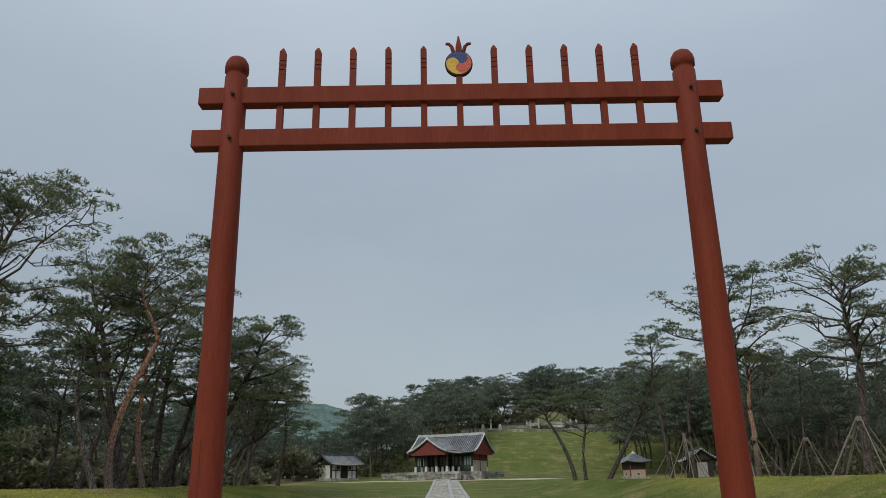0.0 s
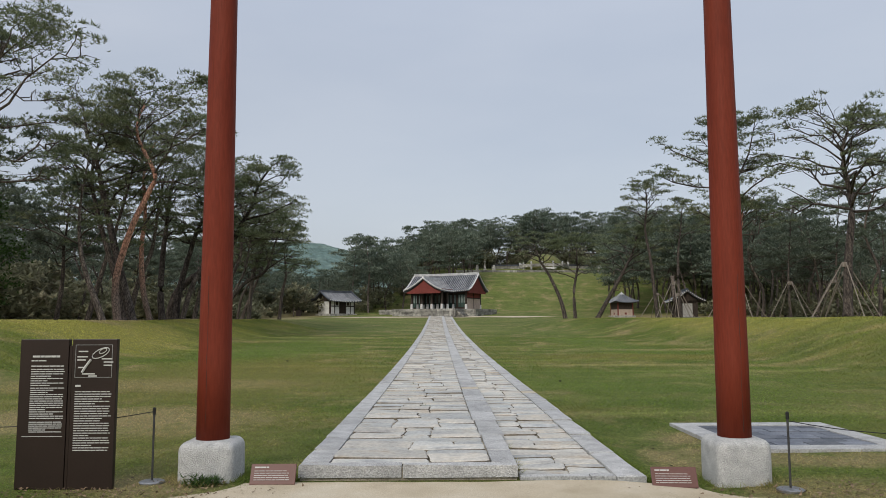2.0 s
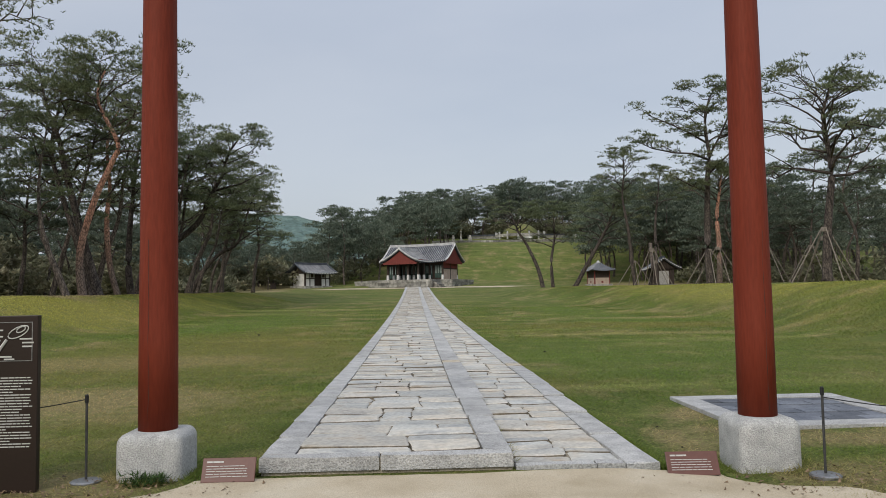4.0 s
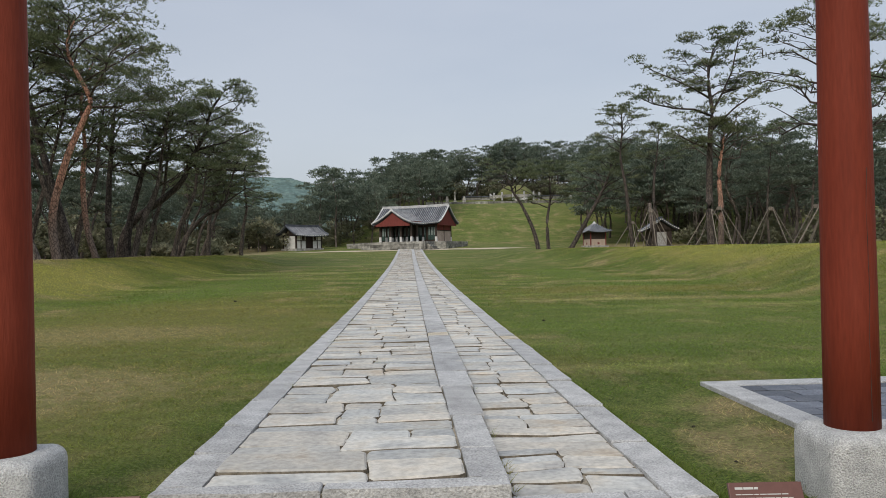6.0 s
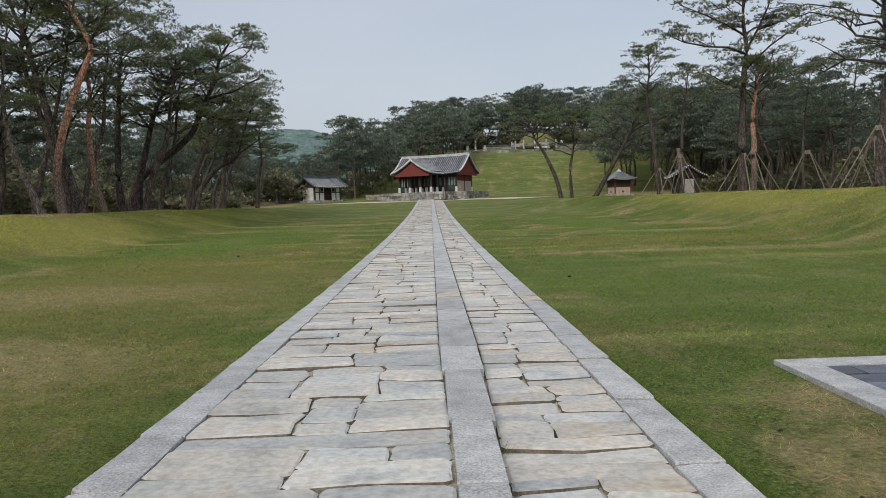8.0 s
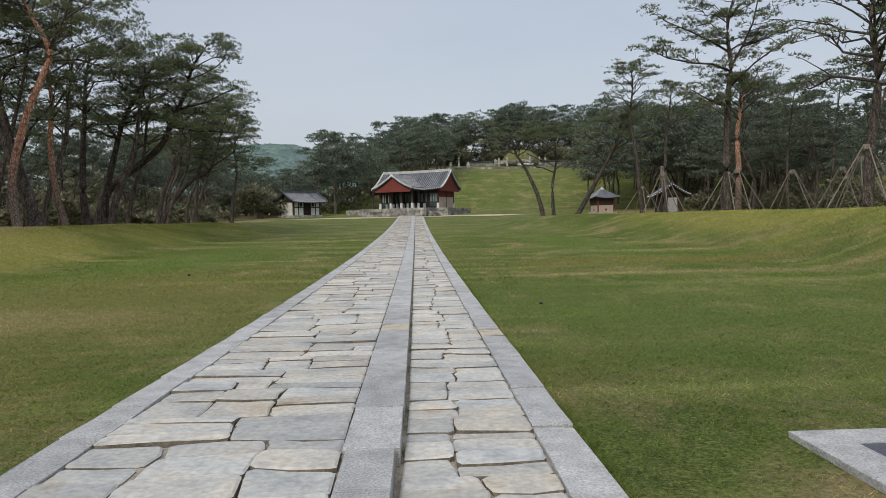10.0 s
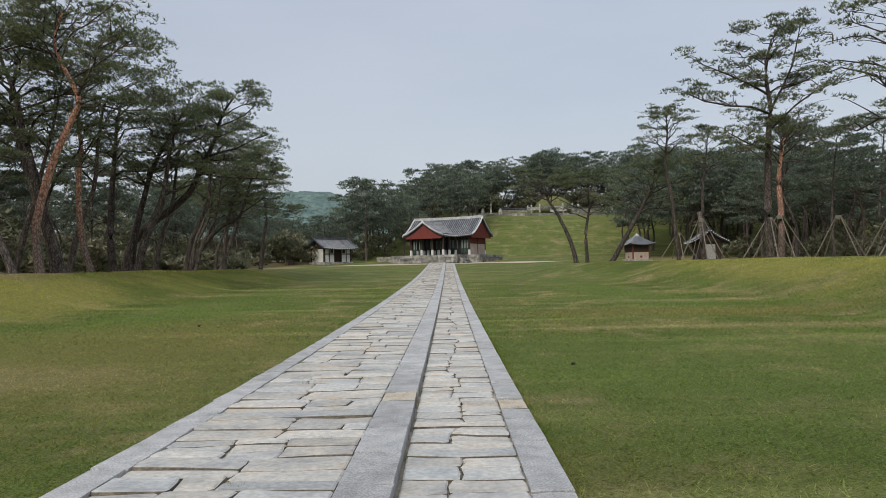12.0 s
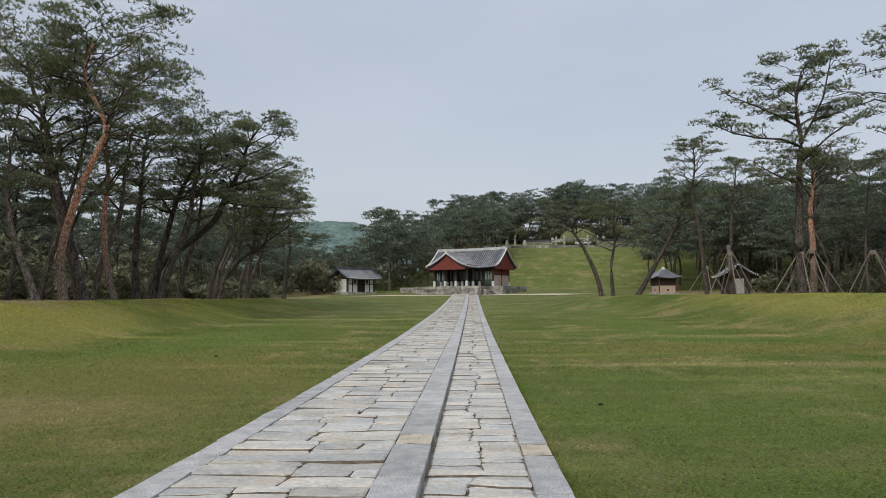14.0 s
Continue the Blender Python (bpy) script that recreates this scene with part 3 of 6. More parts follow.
def flag_mesh(cell, gap, seed):
    """One flagstone in its cell: wandering outline, worn rim, uneven top."""
    x0, x1, y0, y1 = cell
    a, b = (PATH_L + 0.28, MED_L) if x1 < MED_L + 0.05 else (MED_R - 0.08, PATH_R - 0.295)
    r = random.Random(seed)
    cx, cy = (x0 + x1) / 2, (y0 + y1) / 2
    g = gap * r.uniform(0.3, 0.9)
    ax, ay, c = x0 + g, y0 + g, r.uniform(0.012, 0.04)
    bx, by = x1 - g, y1 - g
    c = min(c, (bx - ax) * 0.2, (by - ay) * 0.2)
    ring = [(ax + c, ay), (ax * 0.5 + bx * 0.5, ay), (bx - c, ay), (bx, ay + c), (bx, ay * 0.5 + by * 0.5), (bx, by - c), (bx - c, by), (ax * 0.5 + bx * 0.5, by), (ax + c, by), (ax, by - c), (ax, ay * 0.5 + by * 0.5), (ax, ay + c)]
    pts = []
    for x, y in ring:
        dx, dy = drift(x, y, a, b)
        dx, dy = dx + r.uniform(-0.009, 0.009), dy + r.uniform(-0.009, 0.009)
        x, y = x + dx, max(y + dy, PATH_0 + 0.165)
        pts.append((min(max(x, med_right(y) + 0.028 if a > 0 else a + 0.004), b - 0.004 if a > 0 else med_left(y) - 0.006), y))
    tx, ty = r.uniform(-0.016, 0.016), r.uniform(-0.02, 0.016)
    verts, faces, m = [], [], len(pts)
    rim = min(0.016, 0.2 * min(x1 - x0, y1 - y0))
    for inset, z in ((0, -0.1), (0, -0.009), (rim, 0)):
        for x, y in pts:
            dx, dy = cx - x, cy - y
            k = inset / max(0.05, math.hypot(dx, dy))
            verts.append((x + dx * k - cx, y + dy * k - cy, z + (tx * (x - cx) + ty * (y - cy) + r.uniform(-0.003, 0.003) if z > -0.05 else 0)))
    for lev in range(2):
        for i in range(m):
            faces.append((lev * m + i, lev * m + (i + 1) % m, (lev + 1) * m + (i + 1) % m, (lev + 1) * m + i))
    verts.append((0, 0, r.uniform(-0.003, 0.004)))
    for i in range(m):
        faces.append((2 * m + i, 2 * m + (i + 1) % m, 3 * m))
    return verts, faces


def lay_flags(cells, path):
    """Flags of the near stretch as pieces of their own, those beyond it joined."""
    rest_v, rest_f = [], []
    for i, cell in enumerate(cells):
        cx, cy = (cell[0] + cell[1]) / 2, (cell[2] + cell[3]) / 2
        v, f = flag_mesh(cell, 0.012 if cy < 25 else 0.016, i)
        top = axis_rise(cy) + (HIGH if cx < MED_R else low_level(cy)) + rnd.uniform(-0.013, 0.011)
        if cy < 25:
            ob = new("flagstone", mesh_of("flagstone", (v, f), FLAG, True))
            ob.parent = path
            ob.matrix_basis = Matrix.Translation((cx, cy, top))
        else:
            k = len(rest_v)
            rest_v += [(x + cx, y + cy, z + top) for x, y, z in v]
            rest_f += [tuple(k + j for j in q) for q in f]
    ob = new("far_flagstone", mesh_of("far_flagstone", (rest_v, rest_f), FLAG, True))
    ob.parent = path
    tagged(ob, "far flagstones of the path", kind="stuff")


def stone_mesh(seed, irregular, chamfer, across=1.0):
    """One flagstone of unit size: uneven outline, chamfered rim, slightly dished top."""
    r = random.Random(seed)
    n = 10
    outline = []
    for k in range(4):
        sx, sy = ((-1, -1), (1, -1), (1, 1), (-1, 1))[k]
        cx, cy = sx * (0.5 - across * irregular * r.random()), sy * (0.5 - irregular * r.random())
        px, py = ((1, 0), (0, 1), (-1, 0), (0, -1))[k]
        outline.append((cx, cy))
        nx, ny = ((0, -1), (1, 0), (0, 1), (-1, 0))[k]
        mid = 0.5 - irregular * 0.9 * r.random() * (across if nx else 1)
        off = r.uniform(-0.2, 0.2)
        outline.append((nx * mid + px * off, ny * mid + py * off))
    verts, faces = [], []
    m = len(outline)
    for scale_xy, z in ((1.0, -0.5), (1.0, 0.43), (1 - chamfer, 0.5)):
        for x, y in outline:
            verts.append((x * scale_xy, y * scale_xy, z + (r.uniform(-0.07, 0.07) if z > 0.4 else 0)))
    for lev in range(2):
        for i in range(m):
            faces.append((lev * m + i, lev * m + (i + 1) % m, (lev + 1) * m + (i + 1) % m, (lev + 1) * m + i))
    verts.append((0, 0, 0.5))
    for i in range(m):
        faces.append((2 * m + i, 2 * m + (i + 1) % m, 3 * m))
    return verts, faces


STONES = [stone_mesh(i, 0.045, 0.022, 0.22) for i in range(16)]
KERBS = [stone_mesh(50 + i, 0.006, 0.02) for i in range(5)]


def mesh_of(name, vf, mat, shaded_sides=False):
    me = bpy.data.meshes.new(name)
    me.from_pydata(vf[0], [], vf[1])
    me.materials.append(mat)
    if shaded_sides:
        # the sides of the flags are painted dark as joint shade; the tops stay plain
        me.materials.append(SOIL_AND_SHADE)
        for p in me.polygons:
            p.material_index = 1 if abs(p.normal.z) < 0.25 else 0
    return me


def path_cells():
    """Rectangles (kind, x0, x1, y0, y1) of kerbs and flags from the gate to the hall."""
    kerbs, flags = [], []
    for x0, x1 in ((PATH_L, PATH_L + 0.28), (MED_L, MED_R), (PATH_R - 0.295, PATH_R)):
        y = PATH_0
        while y < PATH_1:
            d = rnd.uniform(0.8, 1.5)
            mid = x0 == MED_L
            kerbs.append((med_left(y + d / 2) if mid else x0, med_right(y + d / 2) if mid else x1, y, min(y + d, PATH_1 + 0.4)))
            y += d
    def stretch(a, b, y0, y1, columns, low, high):
        """Flags in a few columns that run on their own courses for a stretch, so that the joints break."""
        cuts = [0] + sorted((i + rnd.uniform(-0.22, 0.22)) / columns for i in range(1, columns)) + [1]
        for u, v in zip(cuts, cuts[1:]):
            y = y0
            while y < y1 - 0.01:
                d = rnd.uniform(low, high)
                if y + d > y1 - low * 0.7:
                    d = y1 - y
                x0, x1 = a + u * (b - a), a + v * (b - a)
                if d > 0.3 and x1 - x0 > 0.7 and rnd.random() < 0.4:
                    k = x0 + (x1 - x0) * rnd.uniform(0.35, 0.65)
                    flags.append((x0, k, y, y + d))
                    flags.append((k, x1, y, y + d))
                else:
                    flags.append((x0, x1, y, y + d))
                y += d

    y = PATH_0 + 0.16
    first = True
    while y < PATH_1:
        n = rnd.choice((1, 2, 2, 3, 3))
        d = rnd.uniform(0.22, 0.36) if n == 1 else rnd.uniform(0.45, 1.1)
        if first:
            n, d, first = 2, 0.72, False
        stretch(PATH_L + 0.28, MED_L, y, y + d, n, 0.2, 0.5 if y < 14 else 0.42)
        y += d
    y = PATH_0 + 0.16
    while y < PATH_1:
        n = rnd.choice((1, 2, 2))
        d = rnd.uniform(0.2, 0.3) if n == 1 else rnd.uniform(0.4, 0.9)
        stretch(MED_R - 0.08, PATH_R - 0.295, y, y + d, n, 0.17, 0.36)
        y += d
    return kerbs, flags


def lay(cells, shapes, mat, name, path, gap, split, high_of):
    shaded_sides = gap > 0.01
    meshes = [mesh_of(name, s, mat, shaded_sides) for s in shapes]
    rest_v, rest_f = [], []
    for i, (x0, x1, y0, y1) in enumerate(cells):
        k = rnd.randrange(len(shapes))
        cx, cy = (x0 + x1) / 2, (y0 + y1) / 2
        top = axis_rise(cy) + high_of(cx, cy) + rnd.uniform(-0.003, 0.003)
        h = 0.12
        slope = math.atan2(axis_rise(y1) - axis_rise(y0), y1 - y0)
        m = Matrix.Translation((cx, cy, top - h / 2)) @ Euler((slope + rnd.uniform(-0.002, 0.002), rnd.uniform(-0.004, 0.004), 0)).to_matrix().to_4x4() @ Matrix.Diagonal((x1 - x0 - gap * 0.8, y1 - y0 - gap * (1.05 if shaded_sides else 1.6), h, 1))
        if cy < split:
            ob = new(name, meshes[k])
            ob.parent = path
            ob.matrix_basis = m
        else:
            s = len(rest_v)
            rest_v += [tuple(m @ Vector(v)) for v in shapes[k][0]]
            rest_f += [tuple(s + j for j in f) for f in shapes[k][1]]
    if rest_v:
        me = mesh_of("far_" + name, (rest_v, rest_f), mat, shaded_sides)
        ob = new("far_" + name, me)
        ob.parent = path
        tagged(ob, "far granite kerb stones", kind="stuff")


def level(x, y):
    return HIGH if x < MED_R - 0.05 else low_level(y)


def build_path():
    path = build_path_bed()
    kerbs, flags = path_cells()
    front = [(PATH_L, -0.45, PATH_0, PATH_0 + 0.16), (-0.45, MED_R - 0.1, PATH_0, PATH_0 + 0.16), (MED_R - 0.09, 1.4, PATH_0, PATH_0 + 0.16), (1.4, PATH_R - 0.3, PATH_0, PATH_0 + 0.16)]
    kerbs = [k for k in kerbs if not (PATH_L - 0.1 < k[0] < 0.6 and k[3] < PATH_0 + 0.2)]
    kerbs = [(x0, x1, max(y0, PATH_0 + 0.16) if x0 < 1 else y0, y1) for x0, x1, y0, y1 in kerbs] + front
    # two worn tan stones set into the kerb and the middle strip
    odd = [(med_left(16), med_right(16), 15.95, 16.5), (PATH_R - 0.295, PATH_R, 15.75, 16.35)]
    cut = []
    for x0, x1, y0, y1 in kerbs:
        hit = next((o for o in odd if abs(o[1] - x1) < 0.05 and y0 < o[3] and y1 > o[2]), None)
        pieces = [(y0, y1)] if not hit else [(y0, min(y1, hit[2])), (max(y0, hit[3]), y1)]
        cut += [(x0, x1, a, b) for a, b in pieces if b - a > 0.05]
    kerbs = cut
    lay(odd, STONES, TAN, "worn_stone", path, 0.012, 60, level)
    lay(kerbs, KERBS, GRANITE, "kerb_stone", path, 0.006, 60, level)
    lay_flags(flags, path)


# ---- square paved platform beside the path ----
def build_platform():
    x0, x1, y0, y1, h = 3.36, 5.62, 9.1, 11.47, 0.035
    pad = thing("paved_platform", pose(0, 0, 0), "low square platform of grey pavers with granite edging on grass", "platform")
    w = 0.3
    for a in ((x0, y0, x1, y0 + w), (x0, y1 - w, x1, y1), (x0, y0 + w + 0.004, x0 + w, y1 - w - 0.004), (x1 - w, y0 + w + 0.004, x1, y1 - w - 0.004)):
        part("edging", box(a[0], a[1], -0.2, a[2], a[3], h, 0.008), GRANITE, pad)
    part("bedding", box(x0 + w, y0 + w, -0.2, x1 - w, y1 - w, h - 0.05), SOIL_AND_SHADE, pad)
    nx, ny = 4, 6
    dx, dy = (x1 - x0 - 2 * w) / nx, (y1 - y0 - 2 * w) / ny
    me = None
    for j in range(ny):
        off = 0.5 * dx * (j % 2)
        for i in range(-1, nx + 1):
            a, b = max(x0 + w, x0 + w + i * dx + off), min(x1 - w, x0 + w + (i + 1) * dx + off)
            if b - a > 0.05:
                part("paver", box(a + 0.009, y0 + w + j * dy + 0.009, h - 0.09, b - 0.009, y0 + w + (j + 1) * dy - 0.009, h - 0.012 + 0.005 * math.sin(7 * i + 3 * j), 0.004), SLATE, pad)


build_platform()

# ---- signs and rope posts before the gate ----
def text_bars(parent, x0, x1, z0, z1, y, rows, h, seed):
    """Lines of writing too small to read, as plain bars."""
    r = random.Random(seed)
    for i in range(rows):
        z = z1 - (z1 - z0) * i / max(1, rows - 1)
        end = x1 - (x1 - x0) * (r.uniform(0.0, 0.06) if r.random() < 0.75 else r.uniform(0.2, 0.55))
        bm = bmesh.new()
        x = x0
        while x < end - 0.01:
            w = min(r.uniform(0.025, 0.08), end - x)
            box(x, y - 0.002, z - h * 0.3, x + w, y, z + h * 0.3, 0, bm)
            x += w + 0.005
        part("text_line", bm, PRINT, parent)


def build_info_board():
    board = thing("information_board", pose(-3.555, 7.28, 0), "dark brown metal two-panel information board with white writing", "sign")
    left = part("left_panel", box(-0.49, -0.03, 0.0, -0.035, 0.03, 1.39, 0.006), BROWN_METAL, board)
    text_bars(left, -0.37, -0.1, 1.23, 1.23, -0.031, 1, 0.03, 1)
    text_bars(left, -0.38, -0.06, 1.14, 1.19, -0.031, 2, 0.018, 2)
    text_bars(left, -0.38, -0.06, 0.96, 1.11, -0.031, 8, 0.014, 3)
    text_bars(left, -0.38, -0.06, 0.655, 0.935, -0.031, 15, 0.014, 4)
    text_bars(left, -0.38, -0.06, 0.53, 0.62, -0.031, 6, 0.013, 5)
    part("groove", box(-0.44, -0.033, 0.485, -0.06, -0.031, 0.49), PRINT, left)
    right = part("right_panel", box(0.0, -0.03, 0.0, 0.42, 0.03, 1.39, 0.006), BROWN_METAL, board)
    for a in ((0.03, 1.03, 0.38, 1.036), (0.03, 1.334, 0.38, 1.34), (0.03, 1.036, 0.036, 1.334), (0.374, 1.036, 0.38, 1.334)):
        part("plan_frame", box(a[0], -0.033, a[1], a[2], -0.031, a[3]), STEEL, right)
    text_bars(right, 0.04, 0.17, 0.955, 0.955, -0.031, 1, 0.03, 6)
    text_bars(right, 0.04, 0.385, 0.36, 0.9, -0.031, 25, 0.014, 7)
    # site plan: a winding path, a precinct ring and small label bars
    plan = [(0.1, 1.08), (0.13, 1.13), (0.18, 1.2)]
    part("plan_road", tube([(x, -0.034, z) for x, z in plan], [0.012] * 3, 6), PRINT, right)
    for cx, cz, a, b in ((0.27, 1.26, 0.08, 0.04), (0.29, 1.28, 0.035, 0.02)):
        part("plan_ring", tube([(cx + a * math.cos(t * 0.449), -0.034, cz + b * math.sin(t * 0.449) + 0.4 * a * math.cos(t * 0.449)) for t in range(15)], [0.005] * 15, 5), PRINT, right)
    for x, z, w in ((0.05, 1.22, 0.1), (0.05, 1.19, 0.08), (0.06, 1.12, 0.07), (0.28, 1.2, 0.1), (0.3, 1.17, 0.09), (0.3, 1.14, 0.08), (0.1, 1.06, 0.12), (0.16, 1.04, 0.08), (0.06, 1.27, 0.09)):
        part("plan_label", box(x, -0.034, z, x + w, -0.031, z + 0.012), PRINT, right)
    part("fin", box(-0.03, -0.02, 0, -0.005, 0.02, 1.33), BROWN_METAL, board)
    return board


build_info_board()


def build_plaque(x, y):
    p = thing("name_plaque", pose(x, y, 0.0), "small red-brown tilted plaque with white writing on the ground", "sign", "plaques by the gate")
    bm = box(-0.215, -0.012, 0, 0.215, 0.012, 0.2, 0.004)
    plate = part("plate", bm, PLAQUE, p)
    plate.matrix_basis = pose(0, 0, 0.012, -28)
    text_bars(plate, -0.18, -0.04, 0.165, 0.165, -0.0125, 1, 0.022, 3)
    text_bars(plate, -0.18, 0.16, 0.045, 0.13, -0.0125, 5, 0.009, 8)
    part("foot", box(-0.2, 0.0, 0.0, 0.2, 0.09, 0.02), DARK_WOOD, p)
    return p


plaque = build_plaque(-1.67, 7.36)
copy_thing(plaque, pose(2.155, 7.36, ground_z(2.155, 7.36), 0, 0, -3))


def build_rope_post(x, y):
    post = thing("rope_post", pose(x, y, 0), "thin steel rope post with a black cap and round foot", "post", "rope posts")
    part("foot", lathe([(0.125, -0.01), (0.125, 0.01), (0.11, 0.02), (0.02, 0.026)], 20), STEEL, post)
    part("pole", lathe([(0.0105, 0.02), (0.0105, 0.66)], 10), DARK_STEEL, post)
    part("cap", lathe([(0.015, 0.65), (0.016, 0.71), (0.009, 0.72)], 10), BLACK, post)
    return post


post = build_rope_post(-2.875, 7.55)
for px, py in ((-5.6, 7.2), (3.175, 7.2), (5.6, 7.0)):
    copy_thing(post, pose(px, py, ground_z(px, py)))


def build_rope(a, b):
    pts = []
    for i in range(13):
        t = i / 12
        p = Vector(a).lerp(Vector(b), t)
        p.z -= 0.12 * 4 * t * (1 - t)
        pts.append(p)
    tagged(link("rope", tube(pts, [0.0045] * 13, 6), BLACK), "thin dark rope slung between two posts", "rope", "ropes")


build_rope((-2.875, 7.55, 0.68), (-5.6, 7.2, 0.68))
build_rope((3.175, 7.2, 0.61), (5.6, 7.0, 0.61))

# ---- tiled roofs and halls ----
def gable_roof(parent, L, W, z_eave, z_ridge, m, back=True, ends=(-1, 1), sag=0.22, white=True):
    """A gabled roof with its ridge along local x: curved tile slopes, tile rows, verge tiles, ridge."""
    n = 7

    def top(x, v):
        return z_ridge - (z_ridge - z_eave) * (1 - (1 - v) ** 1.35) - (1 - (abs(x) / L) ** 2.5) * sag * (0.35 + 0.65 * v)
    sides = (-1, 1) if back else (-1,)
    bm = bmesh.new()
    for s in sides:
        xs = [-L + 2 * L * i / 10 for i in range(11)]
        up = [[bm.verts.new((x, s * W * v / n, top(x, v / n))) for x in xs] for v in range(n + 1)]
        dn = [[bm.verts.new((x, s * W * v / n, top(x, v / n) - 0.16)) for x in xs] for v in range(n + 1)]
        for g, flip in ((up, s > 0), (dn, s < 0)):
            for a, b in zip(g, g[1:]):
                for i in range(10):
                    q = (a[i], a[i + 1], b[i + 1], b[i])
                    bm.faces.new(q if flip else q[::-1])
        for i in range(10):
            bm.faces.new((up[n][i], up[n][i + 1], dn[n][i + 1], dn[n][i]))
        for e in (0, 10):
            for v in range(n):
                bm.faces.new((up[v][e], up[v + 1][e], dn[v + 1][e], dn[v][e]))
    bmesh.ops.recalc_face_normals(bm, faces=bm.faces[:])
    bmesh.ops.transform(bm, matrix=m, verts=bm.verts)
    roof = part("roof", bm, TILE, parent, "grey clay tile roof with a pale ridge")
    bm = bmesh.new()
    count = int(2 * L / 0.34)
    for s in sides:
        for i in range(count + 1):
            x = -L + 2 * L * i / count
            tube([(x, s * W * v / n * 1.012, top(x, v / n) + 0.03) for v in range(n + 1)], [0.085] * (n + 1), 6, bm)
    bmesh.ops.transform(bm, matrix=m, verts=bm.verts)
    tagged(part("tiling", bm, COVER_TILE, roof, "round grey cover tiles"), kind="stuff")
    pale = TILE_PALE if white else TILE
    for e in ends:
        for s in sides:
            bm = tube([(e * (L + 0.02), s * W * v / n, top(L, v / n) + 0.1) for v in range(n + 1)], [0.13] * (n + 1), 6)
            bmesh.ops.transform(bm, matrix=m, verts=bm.verts)
            part("verge_ridge", bm, pale, roof)
    # round tile ends along the eaves
    bm = bmesh.new()
    for s in sides:
        for i in range(count + 1):
            x = -L + 2 * L * i / count
            bmesh.ops.create_cube(bm, size=1, matrix=Matrix.LocRotScale((x, s * W * 1.015, top(x, 1) + 0.02), None, (0.13, 0.05, 0.13)))
    bmesh.ops.transform(bm, matrix=m, verts=bm.verts)
    tagged(part("eave_tiling", bm, LIME, roof, "pale round tile ends along the eaves"), kind="stuff")
    bm = bmesh.new()
    pts = [(-L * 1.0 + 2 * L * i / 10, 0, top(-L + 2 * L * i / 10, 0) + 0.16) for i in range(11)]
    rings = [[bm.verts.new((p[0], y, p[2] + z)) for y, z in ((-0.16, -0.2), (-0.15, 0.2), (0.15, 0.2), (0.16, -0.2))] for p in pts]
    for a, b in zip(rings, rings[1:]):
        for k in range(4):
            bm.faces.new((a[k], a[(k + 1) % 4], b[(k + 1) % 4], b[k]))
    bm.faces.new(rings[0][::-1])
    bm.faces.new(rings[-1])
    bmesh.ops.recalc_face_normals(bm, faces=bm.faces[:])
    bmesh.ops.transform(bm, matrix=m, verts=bm.verts)
    part("ridge", bm, pale, roof, "mortared ridge")
    return roof


def gable_board(parent, W, z_eave, z_ridge, z_low, x, m, mat):
    """The boarded gable under the verge, with a slightly bowed lower edge."""
    n = 8
    bm = bmesh.new()
    for dx in (-0.05, 0.05):
        upper = [(x + dx, -W + 2 * W * i / (2 * n), 0) for i in range(2 * n + 1)]
        vs = []
        for p in upper:
            v = abs(p[1]) / W
            vs.append(bm.verts.new((p[0], p[1] * 0.96, z_ridge - (z_ridge - z_eave) * (1 - (1 - v) ** 1.35) - 0.2)))
        lo = [bm.verts.new((x + dx, q * W * 0.93, z_low + 0.25 * abs(q) ** 2 * 0 - 0.0)) for q in (1, 0.5, 0, -0.5, -1)]
        f = bm.faces.new(vs + lo)
        f.normal_update()
    fs = bm.faces[:]
    bmesh.ops.bridge_loops(bm, edges=bm.edges[:])
    bmesh.ops.recalc_face_normals(bm, faces=bm.faces[:])
    bmesh.ops.triangulate(bm, faces=[f for f in bm.faces if len(f.verts) > 4])
    bmesh.ops.transform(bm, matrix=m, verts=bm.verts)
    return part("gable_board", bm, mat, parent, "dull red boarded gable")


COVER_TILE = material("cover_tile", [(0.13, 0.138, 0.15), (0.2, 0.207, 0.22), (0.28, 0.285, 0.29)], scale=1.6, bump=0.4, bump_scale=20, rough=0.75, rand=0.25, object_space=False)
TILE_PALE = material("mortared_tile", [(0.34, 0.345, 0.35), (0.58, 0.575, 0.56)], scale=1.5, bump=0.4, bump_scale=8, rough=0.9, rand=0.15, object_space=False)


